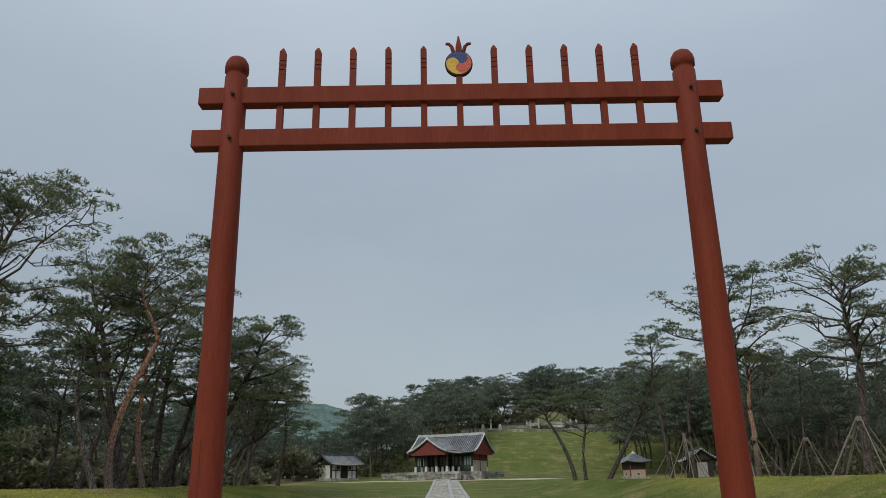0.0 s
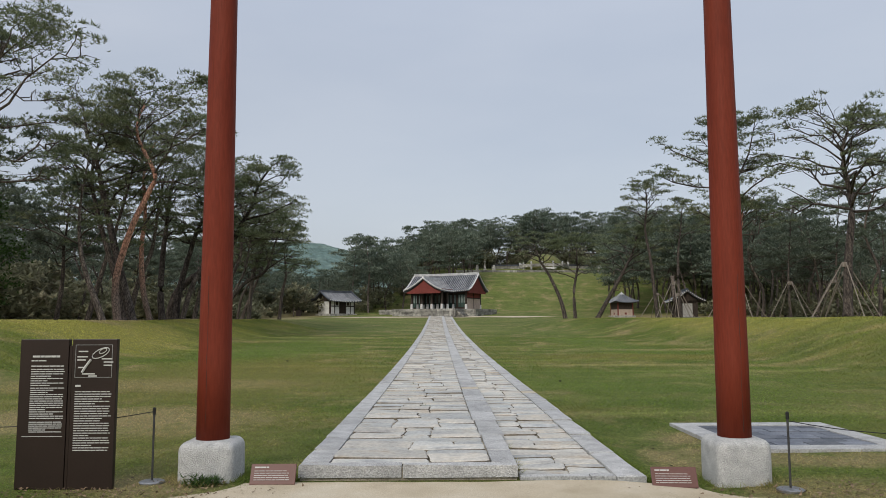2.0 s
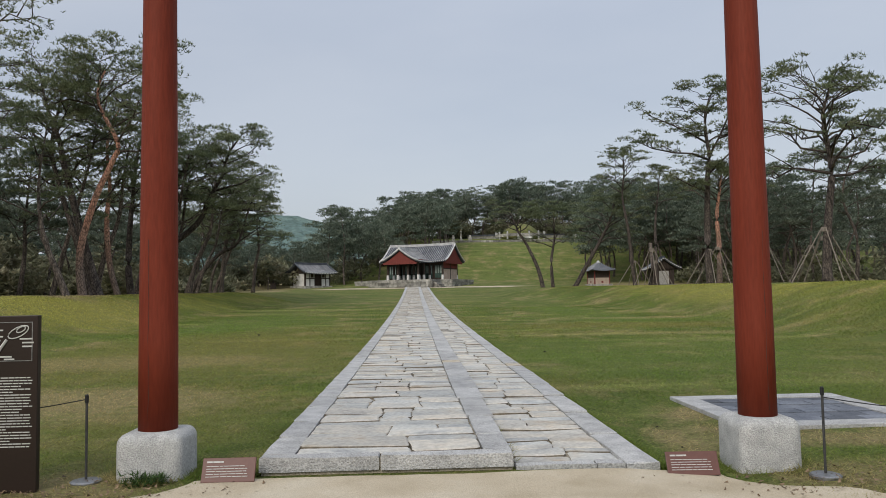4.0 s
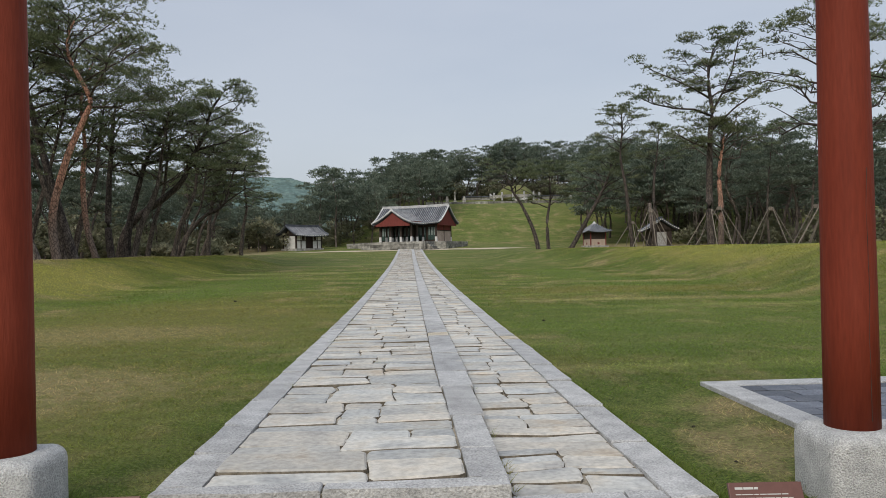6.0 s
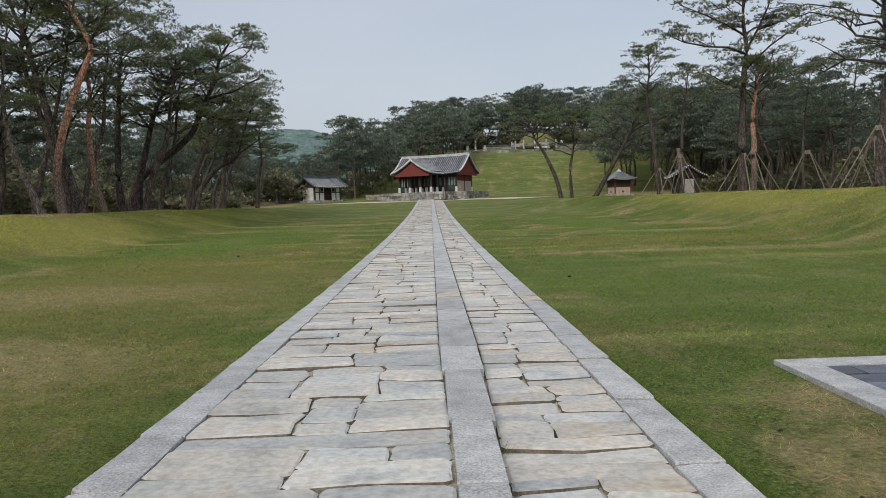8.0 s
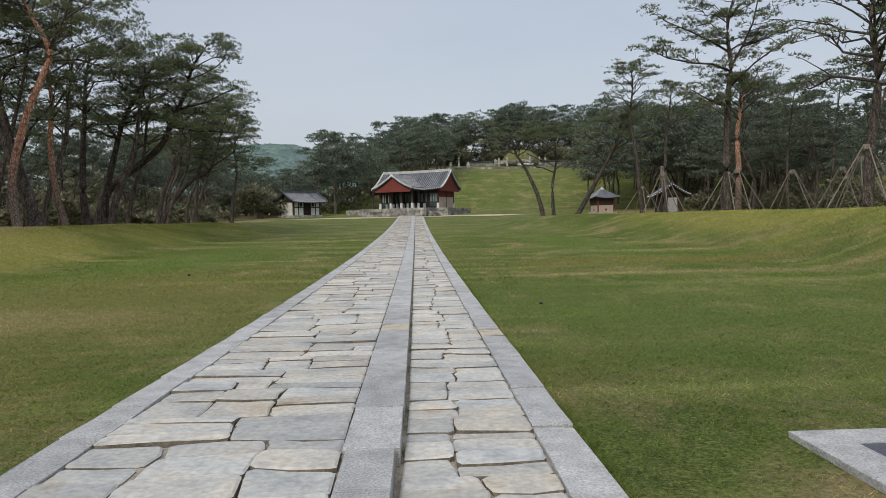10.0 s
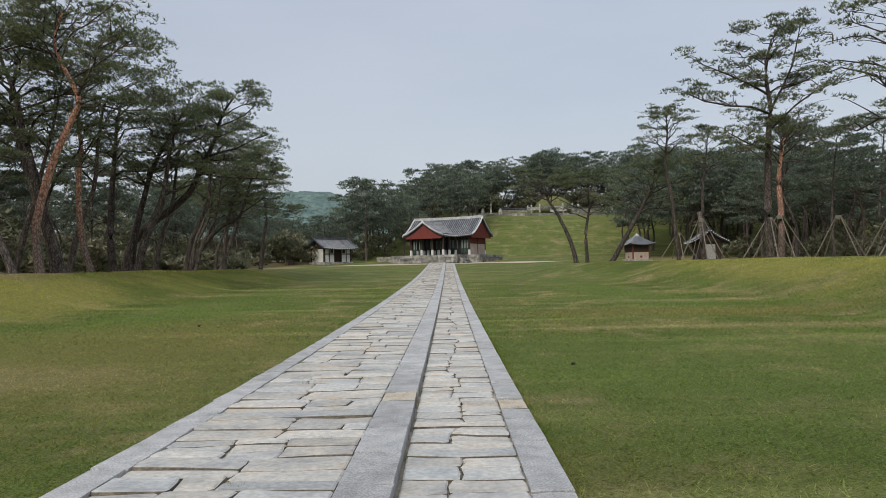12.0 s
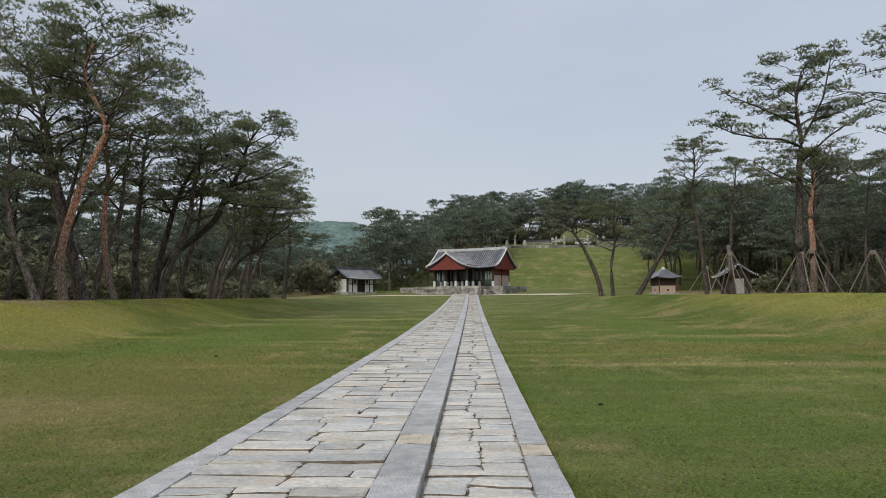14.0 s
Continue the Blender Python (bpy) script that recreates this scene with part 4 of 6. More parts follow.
def build_hall():
    x, y = 1.15, 119.5
    hall = thing("ritual_hall", pose(x, y, 2.6, 0, 0, -26), "old Korean timber ritual hall with red gables and grey tiled roof", "building")
    P = 1.1
    ident = Matrix.Identity(4)
    # stone terrace of coursed blocks
    r = random.Random(7)
    terrace = part("terrace", box(-10.2, -4.6, -0.5, 7.1, 4.6, P - 0.04), OLD_STONE, hall, "coursed grey stone terrace")
    part("terrace_front", box(-5.4, -8.6, -0.5, 5.4, -4.602, P - 0.044), OLD_STONE, hall)
    runs = [((-5.4, -8.6), (5.4, -8.6)), ((5.4, -8.6), (5.4, -4.6)), ((-5.4, -4.6), (-5.4, -8.6)), ((5.4, -4.6), (7.2, -4.6)), ((-10.3, -4.6), (-5.4, -4.6)), ((7.2, -4.6), (7.2, 4.6)), ((-10.3, 4.6), (-10.3, -4.6))]
    unit = box(-0.5, -0.5, -0.5, 0.5, 0.5, 0.5)
    me = bpy.data.meshes.new("terrace_block")
    unit.to_mesh(me)
    unit.free()
    me.materials.append(OLD_STONE)
    for (ax, ay), (bx, by) in runs:
        a, b = Vector((ax, ay)), Vector((bx, by))
        length, ang = (b - a).length, math.atan2(by - ay, bx - ax)
        for row in range(3):
            z0, hgt = (0.0, 0.36, 0.72)[row] - 0.06, (0.35, 0.35, 0.42)[row]
            s = 0.0
            while s < length - 0.1:
                w = min(r.uniform(0.7, 1.7), length - s)
                c = a + (b - a) * ((s + w / 2) / length)
                o = new("terrace_block", me)
                o.parent = terrace
                o.matrix_basis = Matrix.Translation((c.x, c.y, z0 + hgt / 2)) @ Matrix.Rotation(ang, 4, "Z") @ Matrix.Diagonal((w - 0.03, 0.24 + r.uniform(0, 0.06) + (0.1 if row == 2 else 0), hgt - 0.02, 1))
                s += w
    for i in range(4):
        part("step", box(5.45, -8.0 + 0.0, -0.3, 6.9 - 0.35 * i, -6.2, P - 0.26 - 0.26 * (3 - i) + 0.0, 0.02), OLD_STONE, hall)
    # columns with pale stone feet
    cols = [(cx, cy) for cx in (-2.7, -0.9, 0.9, 2.7) for cy in (-7.3, -5.2, -3.0)] + [(-5.0, -3.0), (5.0, -3.0), (-5.0, 2.9), (5.0, 2.9)]
    for cx, cy in cols:
        c = part("column", lathe([(0.17, P + 0.6), (0.17, P + 3.1)], 10, at=(cx, cy, 0)), DARK_WOOD, hall)
        part("stone_foot", lathe([(0.24, P - 0.05), (0.22, P + 0.1), (0.2, P + 0.75)], 10, at=(cx, cy, 0)), LIME, c, "whitewashed stone column foot")
    # walls and doors of the main hall
    part("rear_wall", box(-5.0, 2.8, P, 5.0, 3.0, P + 3.0), PINK_WALL, hall)
    for sx in (-1, 1):
        lo = part("side_wall", box(sx * 5.0 - 0.1, -2.9, P, sx * 5.0 + 0.1, 2.7, P + 1.7), PINK_WALL, hall, "beige brick lower wall")
        part("side_wall", box(sx * 5.0 - 0.08, -2.9, P + 1.704, sx * 5.0 + 0.08, 2.7, P + 3.0), DARK_RED, hall)
        part("rail", box(sx * 5.0 - 0.13, -3.0, P + 1.66, sx * 5.0 + 0.13, 2.8, P + 1.8), DARK_WOOD, hall)
        part("post", box(sx * 5.0 - 0.13, -0.15, P, sx * 5.0 + 0.13, 0.05, P + 3.0), DARK_WOOD, hall)
    part("inner_wall", box(-4.9, -2.7, P, 4.9, -2.62, P + 3.0), DARK_WOOD, hall)
    for x0, x1 in ((3.5, 4.85), (1.3, 3.1), (-0.9, 0.9), (-3.1, -1.3), (-4.85, -3.5)):
        k = 3
        w = (x1 - x0) / k
        for i in range(k):
            leaf = part("door", box(x0 + i * w + 0.03, -2.78, P + 0.3, x0 + (i + 1) * w - 0.03, -2.704, P + 2.3, 0.01), GREEN_DOOR, hall, "dull green lattice door leaf")
            part("lattice", box(x0 + i * w + 0.09, -2.79, P + 1.0, x0 + (i + 1) * w - 0.09, -2.781, P + 2.2), GREY_PAPER, leaf)
    for y0 in (-7.3, -3.0):
        part("lintel", box(-2.9 if y0 < -5 else -5.1, y0 - 0.12, P + 2.75, 2.9 if y0 < -5 else 5.1, y0 + 0.12, P + 3.1), DARK_RED, hall)
    for sx in (-1, 1):
        part("lintel", box(sx * 2.7 - 0.12, -7.2, P + 2.752, sx * 2.7 + 0.12, -3.1, P + 3.102), DARK_RED, hall)
    # roofs: the main ridge and the low porch ridge running forward from it
    gable_roof(hall, 6.0, 4.0, P + 2.95, P + 5.6, ident)
    for sx in (-1, 1):
        gable_board(hall, 3.9, P + 2.9, P + 5.55, P + 2.5, sx * 5.7, ident, DARK_RED)
    turn = Matrix.Translation((0, -5.4, 0)) @ Matrix.Rotation(radians(90), 4, "Z")
    gable_roof(hall, 3.2, 3.3, P + 2.85, P + 4.65, turn, sag=0.1, ends=(-1,))
    gable_board(hall, 3.15, P + 2.8, P + 4.6, P + 2.35, -2.9, turn, DARK_RED)
    hall.scale = (0.94, 0.94, 0.97)
    return hall


GREY_PAPER = material("grey_door_panel", [(0.16, 0.2, 0.19), (0.24, 0.28, 0.26)], bump=0.1, rough=0.8)


def build_guard_house():
    hut = thing("guard_house", pose(-16.1, 118, ground_z(-16.1, 118) + 0.1, 0, 0, 48), "small whitewashed timber guard house with a grey tiled roof", "building")
    part("plinth", box(-2.9, -1.9, -0.6, 2.9, 1.9, 0.12), OLD_STONE, hut)
    for x0, x1, z0, z1, mat, nm in ((-2.6, -0.7, 0.12, 1.3, LIME, "front_wall"), (0.75, 2.6, 0.12, 1.3, LIME, "front_wall"), (-2.6, -0.7, 1.45, 2.2, LIME, "front_wall"), (0.75, 2.6, 1.45, 2.2, LIME, "front_wall")):
        part(nm, box(x0, -1.6, z0, x1, -1.45, z1), mat, hut)
    part("rear_wall", box(-2.6, 1.45, 0.12, 2.6, 1.6, 2.3), LIME, hut)
    for sx in (-1, 1):
        part("side_wall", box(sx * 2.6 - 0.08, -1.4, 0.12, sx * 2.6 + 0.08, 1.4, 2.3), LIME, hut, "whitewashed plaster wall")
        for yy in (-1.5, 1.5):
            part("post", box(sx * 2.6 - 0.12, yy - 0.12, 0.1, sx * 2.6 + 0.12, yy + 0.12, 2.6), DARK_WOOD, hut)
    for px in (-1.7, -0.65, 0.7, 1.7):
        part("post", box(px - 0.09, -1.63, 0.1, px + 0.09, -1.42, 2.4), DARK_WOOD, hut)
    part("rail", box(-2.5, -1.64, 1.3, -0.72, -1.42, 1.45), DARK_WOOD, hut)
    part("rail", box(0.78, -1.64, 1.3, 2.5, -1.42, 1.45), DARK_WOOD, hut)
    part("lintel", box(-2.7, -1.66, 2.2, 2.7, -1.4, 2.5), DARK_WOOD, hut)
    d = part("door", box(-0.55, -1.55, 0.15, 0.6, -1.48, 2.1), BROWN_METAL, hut, "dark brown plank door")
    for px in (-0.15, 0.2):
        part("batten", box(px, -1.57, 0.2, px + 0.04, -1.552, 2.05), DARK_WOOD, d)
    for px in (-1.2, 1.2):
        part("window", box(px - 0.28, -1.62, 1.5, px + 0.28, -1.602, 2.12), DARK_WOOD, hut)
    for sx in (-1, 1):
        gable_board(hut, 2.2, 2.35, 3.75, 2.3, sx * 2.65, Matrix.Identity(4), DARK_WOOD)
    gable_roof(hut, 3.4, 2.5, 2.35, 3.75, Matrix.Identity(4), white=False, sag=0.18)
    hut.scale = (0.93, 0.93, 0.92)
    return hut


def build_stele_house():
    """Small pavilion with a hipped tile roof."""
    x, y = 26.3, 108.0
    hut = thing("stele_pavilion", pose(x, y, ground_z(x, y), 0, 0, 12), "small pavilion with red timbers, beige wall and hipped tile roof", "building")
    part("plinth", box(-2.4, -2.4, -0.6, 2.4, 2.4, 0.3), OLD_STONE, hut)
    for sx in (-1, 1):
        for sy in (-1, 1):
            part("column", lathe([(0.16, 0.3), (0.15, 3.0)], 10, at=(sx * 1.9, sy * 1.9, 0)), DARK_RED, hut)
    for k in range(4):
        m = Matrix.Rotation(k * math.pi / 2, 4, "Z")
        for z0, z1, mat, nm, d in ((0.3, 1.55, PINK_WALL, "lower_wall", 0.1), (1.555, 2.5, DARK_WOOD, "upper_wall", 0.06), (2.5, 2.9, DARK_WOOD, "beam", 0.12)):
            bm = box(-1.75, -1.9 - d, z0, 1.75, -1.9 + d, z1)
            bmesh.ops.transform(bm, matrix=m, verts=bm.verts)
            part(nm, bm, mat, hut)
        bm = box(-0.25, -2.03, 0.5, 0.25, -2.005, 0.9)
        bmesh.ops.transform(bm, matrix=m, verts=bm.verts)
        part("vent", bm, DARK_RED, hut)
    bm = bmesh.new()
    n = 6
    rings = []
    for v in range(n + 1):
        t = v / n
        half, z = 0.5 + 2.7 * t, 4.6 - 1.7 * (1 - (1 - t) ** 1.4)
        ring = []
        for k in range(16):
            side, f = divmod(k, 4)
            q = Vector((-half + 2 * half * f / 4, -half, z + 0.35 * t * (abs(f / 2 - 1) ** 2)))
            q.rotate(Euler((0, 0, side * math.pi / 2)))
            ring.append(bm.verts.new(q))
        rings.append(ring)
    for a, b in zip(rings, rings[1:]):
        for k in range(16):
            bm.faces.new((a[k], b[k], b[(k + 1) % 16], a[(k + 1) % 16]))
    bm.faces.new(rings[0])
    bm.faces.new(rings[-1])
    bmesh.ops.recalc_face_normals(bm, faces=bm.faces[:])
    roof = part("roof", bm, TILE, hut, "hipped grey tile roof")
    bm = bmesh.new()
    for side in range(4):
        for i in range(15):
            pts = []
            for v in range(n + 1):
                t = v / n
                half, z = 0.5 + 2.7 * t, 4.6 - 1.7 * (1 - (1 - t) ** 1.4)
                f = max(-1, min(1, (i - 7) / 7 * 3.2 / half))
                if abs((i - 7) / 7 * 3.2) <= half + 0.01:
                    q = Vector((f * half, -half, z + 0.35 * t * f * f + 0.03))
                    q.rotate(Euler((0, 0, side * math.pi / 2)))
                    pts.append(q)
            if len(pts) > 1:
                tube(pts, [0.08] * len(pts), 5, bm)
    tagged(part("tiling", bm, COVER_TILE, roof), kind="stuff")
    hut.scale = (0.6, 0.6, 0.7)
    part("finial", lathe([(0.6, 4.55), (0.5, 4.8), (0.2, 5.0), (0.05, 5.2)], 10), TILE_PALE, roof)
    return hut


def build_store_house():
    x, y = 31.4, 96.0
    hut = thing("store_house", pose(x, y, ground_z(x, y), 0, 0, 82), "small gabled outbuilding with a rough pale wall and tile roof", "building")
    part("plinth", box(-2.6, -1.9, -0.6, 2.6, 1.9, 0.2), OLD_STONE, hut)
    for sx in (-1, 1):
        part("end_wall", box(sx * 2.2 - 0.08, -1.3, 0.2, sx * 2.2 + 0.08, 1.3, 2.7), DARK_WOOD, hut)
        part("wall_panel", box(sx * 2.2 - 0.13, -0.8, 0.2, sx * 2.2 + 0.13, 0.7, 2.25), RUBBLE, hut, "rough pale stone and plaster panel")
        for yy in (-1.45, 1.45):
            part("post", box(sx * 2.2 - 0.14, yy - 0.14, 0.2, sx * 2.2 + 0.14, yy + 0.14, 2.75), DARK_WOOD, hut)
        part("long_wall", box(-2.05, sx * 1.45 - 0.08, 0.2, 2.05, sx * 1.45 + 0.08, 2.6), DARK_WOOD, hut)
        gable_board(hut, 2.3, 2.7, 4.2, 2.72, sx * 2.4, Matrix.Identity(4), DARK_WOOD)
    gable_roof(hut, 3.0, 2.6, 2.65, 4.2, Matrix.Identity(4), sag=0.1, white=False)
    # pale tile ends along the verges
    for e in (-1, 1):
        bm = bmesh.new()
        for s in (-1, 1):
            for i in range(9):
                v = (i + 0.5) / 9
                z = 4.2 - 1.55 * (1 - (1 - v) ** 1.35)
                bmesh.ops.create_cube(bm, size=1, matrix=Matrix.LocRotScale((e * 3.1, s * 2.6 * v, z + 0.06), None, (0.1, 0.15, 0.15)))
        tagged(part("verge_tiling", bm, LIME, hut, "pale round tile ends along the gable"), kind="stuff")
    hut.scale = (0.8, 0.8, 0.82)
    return hut


def build_apron():
    bm = bmesh.new()
    rows = []
    for i in range(41):
        x = -17 + 34 * i / 40
        w = 1.9 + 0.35 * noise.noise((x * 0.4, 2, 0))
        if abs(x) > 13:
            w *= max(0.15, (17 - abs(x)) / 4)
        yy = 109.9 + 0.5 * noise.noise((x * 0.2, 7, 0))
        rows.append([bm.verts.new((x, yy + d, ground_z(x, yy + d) + 0.03)) for d in (-w, 0, w)])
    for a, b in zip(rows, rows[1:]):
        for k in (0, 1):
            bm.faces.new((a[k], b[k], b[k + 1], a[k + 1]))
    tagged(link("sand_apron", bm, SAND, True), "pale sandy strip before the hall terrace", "ground", kind="structure")


build_apron()
build_hall()
build_guard_house()
build_stele_house()
build_store_house()


# ---- grave on the hill ----
def build_grave():
    gx, gy = 26.0, 184.0
    gz = ground_z(gx, gy)
    bm = bmesh.new()
    lathe([(4.6, -0.6), (4.6, 0.5), (4.4, 1.2), (3.7, 2.2), (2.6, 3.0), (1.3, 3.45), (0.05, 3.6)], 36, bm)
    mound = link("grave_mound", bm, MOUND, True)
    mound.matrix_world = pose(gx, gy, gz)
    tagged(mound, "round grassy royal burial mound on the hilltop", "mound", kind="structure")
    fence = thing("stone_railing", pose(gx, gy, gz), "low pale carved stone railing round the grave mound", "railing")
    for k in range(14):
        a = k * 2 * math.pi / 14
        part("railing_post", lathe([(0.22, -0.5), (0.2, 1.2), (0.24, 1.25), (0.1, 1.5)], 8, at=(6 * math.cos(a), 6 * math.sin(a), 0)), GRANITE, fence)
        a2 = a + math.pi / 14
        bm = box(-1.25, -0.12, 0.15, 1.25, 0.12, 0.85)
        bmesh.ops.transform(bm, matrix=Matrix.Translation((5.95 * math.cos(a2), 5.95 * math.sin(a2), 0)) @ Matrix.Rotation(a2 + math.pi / 2, 4, "Z"), verts=bm.verts)
        part("panel", bm, OLD_STONE, fence)
    for dx, dy, h, nm in ((-13, -8, 1.5, "stone_figure"), (-17, -9, 1.6, "stone_figure"), (12, -8, 1.5, "stone_figure"), (-15, -6, 2.4, "stone_pillar")):
        px, py = gx + dx, gy + dy
        prof = [(0.45, -0.4), (0.45, 0.3), (0.36, 0.4), (0.4, h * 0.6), (0.3, h * 0.75), (0.27, h * 0.9), (0.08, h)] if nm == "stone_figure" else [(0.4, -0.4), (0.4, 0.4), (0.22, 0.5), (0.2, h * 0.85), (0.3, h * 0.88), (0.1, h)]
        o = link(nm, lathe(prof, 10), OLD_STONE, True)
        o.matrix_world = pose(px, py, ground_z(px, py))
        tagged(o, "weathered grey stone guardian statue on the hill" if nm == "stone_figure" else "tall slim grey stone pillar on the hill", "statue" if nm == "stone_figure" else "pillar", nm + "s")
    wall = thing("grave_wall", pose(gx, gy, gz), "low grey stone wall with tiled coping behind the grave", "wall")
    for i in range(5):
        x = -12.5 + 5 * i
        part("wall_section", box(x, 6.5, -0.6, x + 4.95, 7.0, 1.2), OLD_STONE, wall)
        part("coping", box(x, 6.3, 1.204, x + 4.95, 7.2, 1.5, 0.08), TILE, wall)
    edge = thing("terrace_edging", pose(gx, 171.5, ground_z(gx, 171.5)), "long low dark stone step at the hilltop edge", "edging")
    for i in range(14):
        x = -22 + 2.8 * i
        part("edge_stone", box(x, -0.3, -1.0, x + 2.75, 0.3, 0.5, 0.03), OLD_STONE, edge)
    table = thing("spirit_table", pose(gx, gy - 8.5, ground_z(gx, gy - 8.5)), "broad flat pale stone table before the mound", "table")
    part("slab", box(-1.6, -0.9, 0.5, 1.6, 0.9, 0.95, 0.04), LIME, table)
    for sx in (-1, 1):
        for sy in (-1, 1):
            part("foot", lathe([(0.3, -0.3), (0.38, 0.25), (0.3, 0.5)], 8, at=(sx * 1.1, sy * 0.5, 0)), OLD_STONE, table)


MOUND = material("mound_grass", [(0.085, 0.1, 0.035), (0.125, 0.13, 0.045), (0.16, 0.15, 0.06)], scale=0.8, bump=0.5, bump_scale=12, rough=0.9, object_space=False)
build_grave()


def build_bin():
    x, y = -21.6, 116.0
    o = thing("litter_bin", pose(x, y, ground_z(x, y)), "dark box-shaped litter bin near the guard house", "bin")
    part("body", box(-0.4, -0.3, 0.0, 0.4, 0.3, 0.75, 0.03), DARK_WOOD, o)
    part("lid", box(-0.44, -0.34, 0.78, 0.44, 0.34, 0.92, 0.03), DARK_WOOD, o)


build_bin()


def build_clods():
    r = random.Random(3)
    for x, y, s in ((3.06, 19.7, 0.036), (-5.8, 28.7, 0.05), (2.62, 9.75, 0.014), (2.5, 8.6, 0.012)):
        bm = bmesh.new()
        bmesh.ops.create_icosphere(bm, subdivisions=2, radius=s)
        for v in bm.verts:
            v.co *= 1 + 0.35 * noise.noise(v.co * 30 + Vector((x, y, 0)))
            v.co.z *= 0.7
        o = link("earth_clod", bm, CLOD, True)
        o.matrix_world = pose(x, y, ground_z(x, y) + s * 0.35)
        tagged(o, "small dark clod of earth on the lawn", "clod", "earth clods")


CLOD = material("dark_earth", [(0.016, 0.013, 0.011), (0.03, 0.025, 0.02)], scale=20, rough=1.0)
build_clods()

# ---- pines ----
def tuft_arrays(pads, rg, per_area, blade, blades=5, flat=0.1, width=0.12, droop=0.08, dome=0.2):
    """Needle tufts scattered through domed pads (centre, radius): small pointed blades that fan up and out. Corners, three to a blade."""
    centre = np.array([c for c, _ in pads], float)
    rad = np.array([r for _, r in pads], float)
    which = np.repeat(np.arange(len(pads)), np.maximum(5, (per_area * rad * rad).astype(int)))
    n = len(which)
    a = rg.uniform(0, 2 * math.pi, n)
    share = np.sqrt(rg.uniform(0, 1, n)) * rg.uniform(0.75, 1.15, n)
    d = share * rad[which]
    o = centre[which] + np.stack([d * np.cos(a), d * np.sin(a), rad[which] * (rg.normal(0, flat * 0.5, n) + dome * (1 - share * share)) - droop * share * d], 1)
    o = np.repeat(o, blades, 0)
    m = len(o)
    t = rg.uniform(0, 2 * math.pi, m)
    way = np.stack([np.cos(t), np.sin(t), rg.uniform(-0.1, 1.3, m)], 1)
    way /= np.linalg.norm(way, axis=1)[:, None]
    side = np.stack([-np.sin(t), np.cos(t), rg.uniform(-0.6, 0.6, m)], 1) * blade * width
    reach = way * (blade * rg.uniform(0.6, 1.25, m))[:, None]
    v = np.empty((m, 3, 3))
    v[:, 0], v[:, 1], v[:, 2] = o - side, o + side, o + reach
    return v.reshape(-1, 3)


def blade_mesh(name, v, mat):
    """A mesh of loose triangles out of an array of corners."""
    n = len(v)
    me = bpy.data.meshes.new(name)
    me.vertices.add(n)
    me.vertices.foreach_set("co", np.asarray(v, np.float32).ravel())
    me.loops.add(n)
    me.loops.foreach_set("vertex_index", np.arange(n, dtype=np.int32))
    me.polygons.add(n // 3)
    me.polygons.foreach_set("loop_start", np.arange(0, n, 3, dtype=np.int32))
    me.update(calc_edges=True)
    me.materials.append(mat)
    return me


def bent(a, b, rg, n=4, sway=0.12, lift=0.0):
    a, b = np.array(a, float), np.array(b, float)
    L = np.linalg.norm(b - a)
    pts = []
    for i in range(n + 1):
        t = i / n
        p = a + (b - a) * t
        if 0 < i < n:
            p = p + rg.normal(0, sway * L * 0.35, 3)
        p[2] += lift * L * math.sin(math.pi * t) * 0.5
        pts.append(p)
    return pts


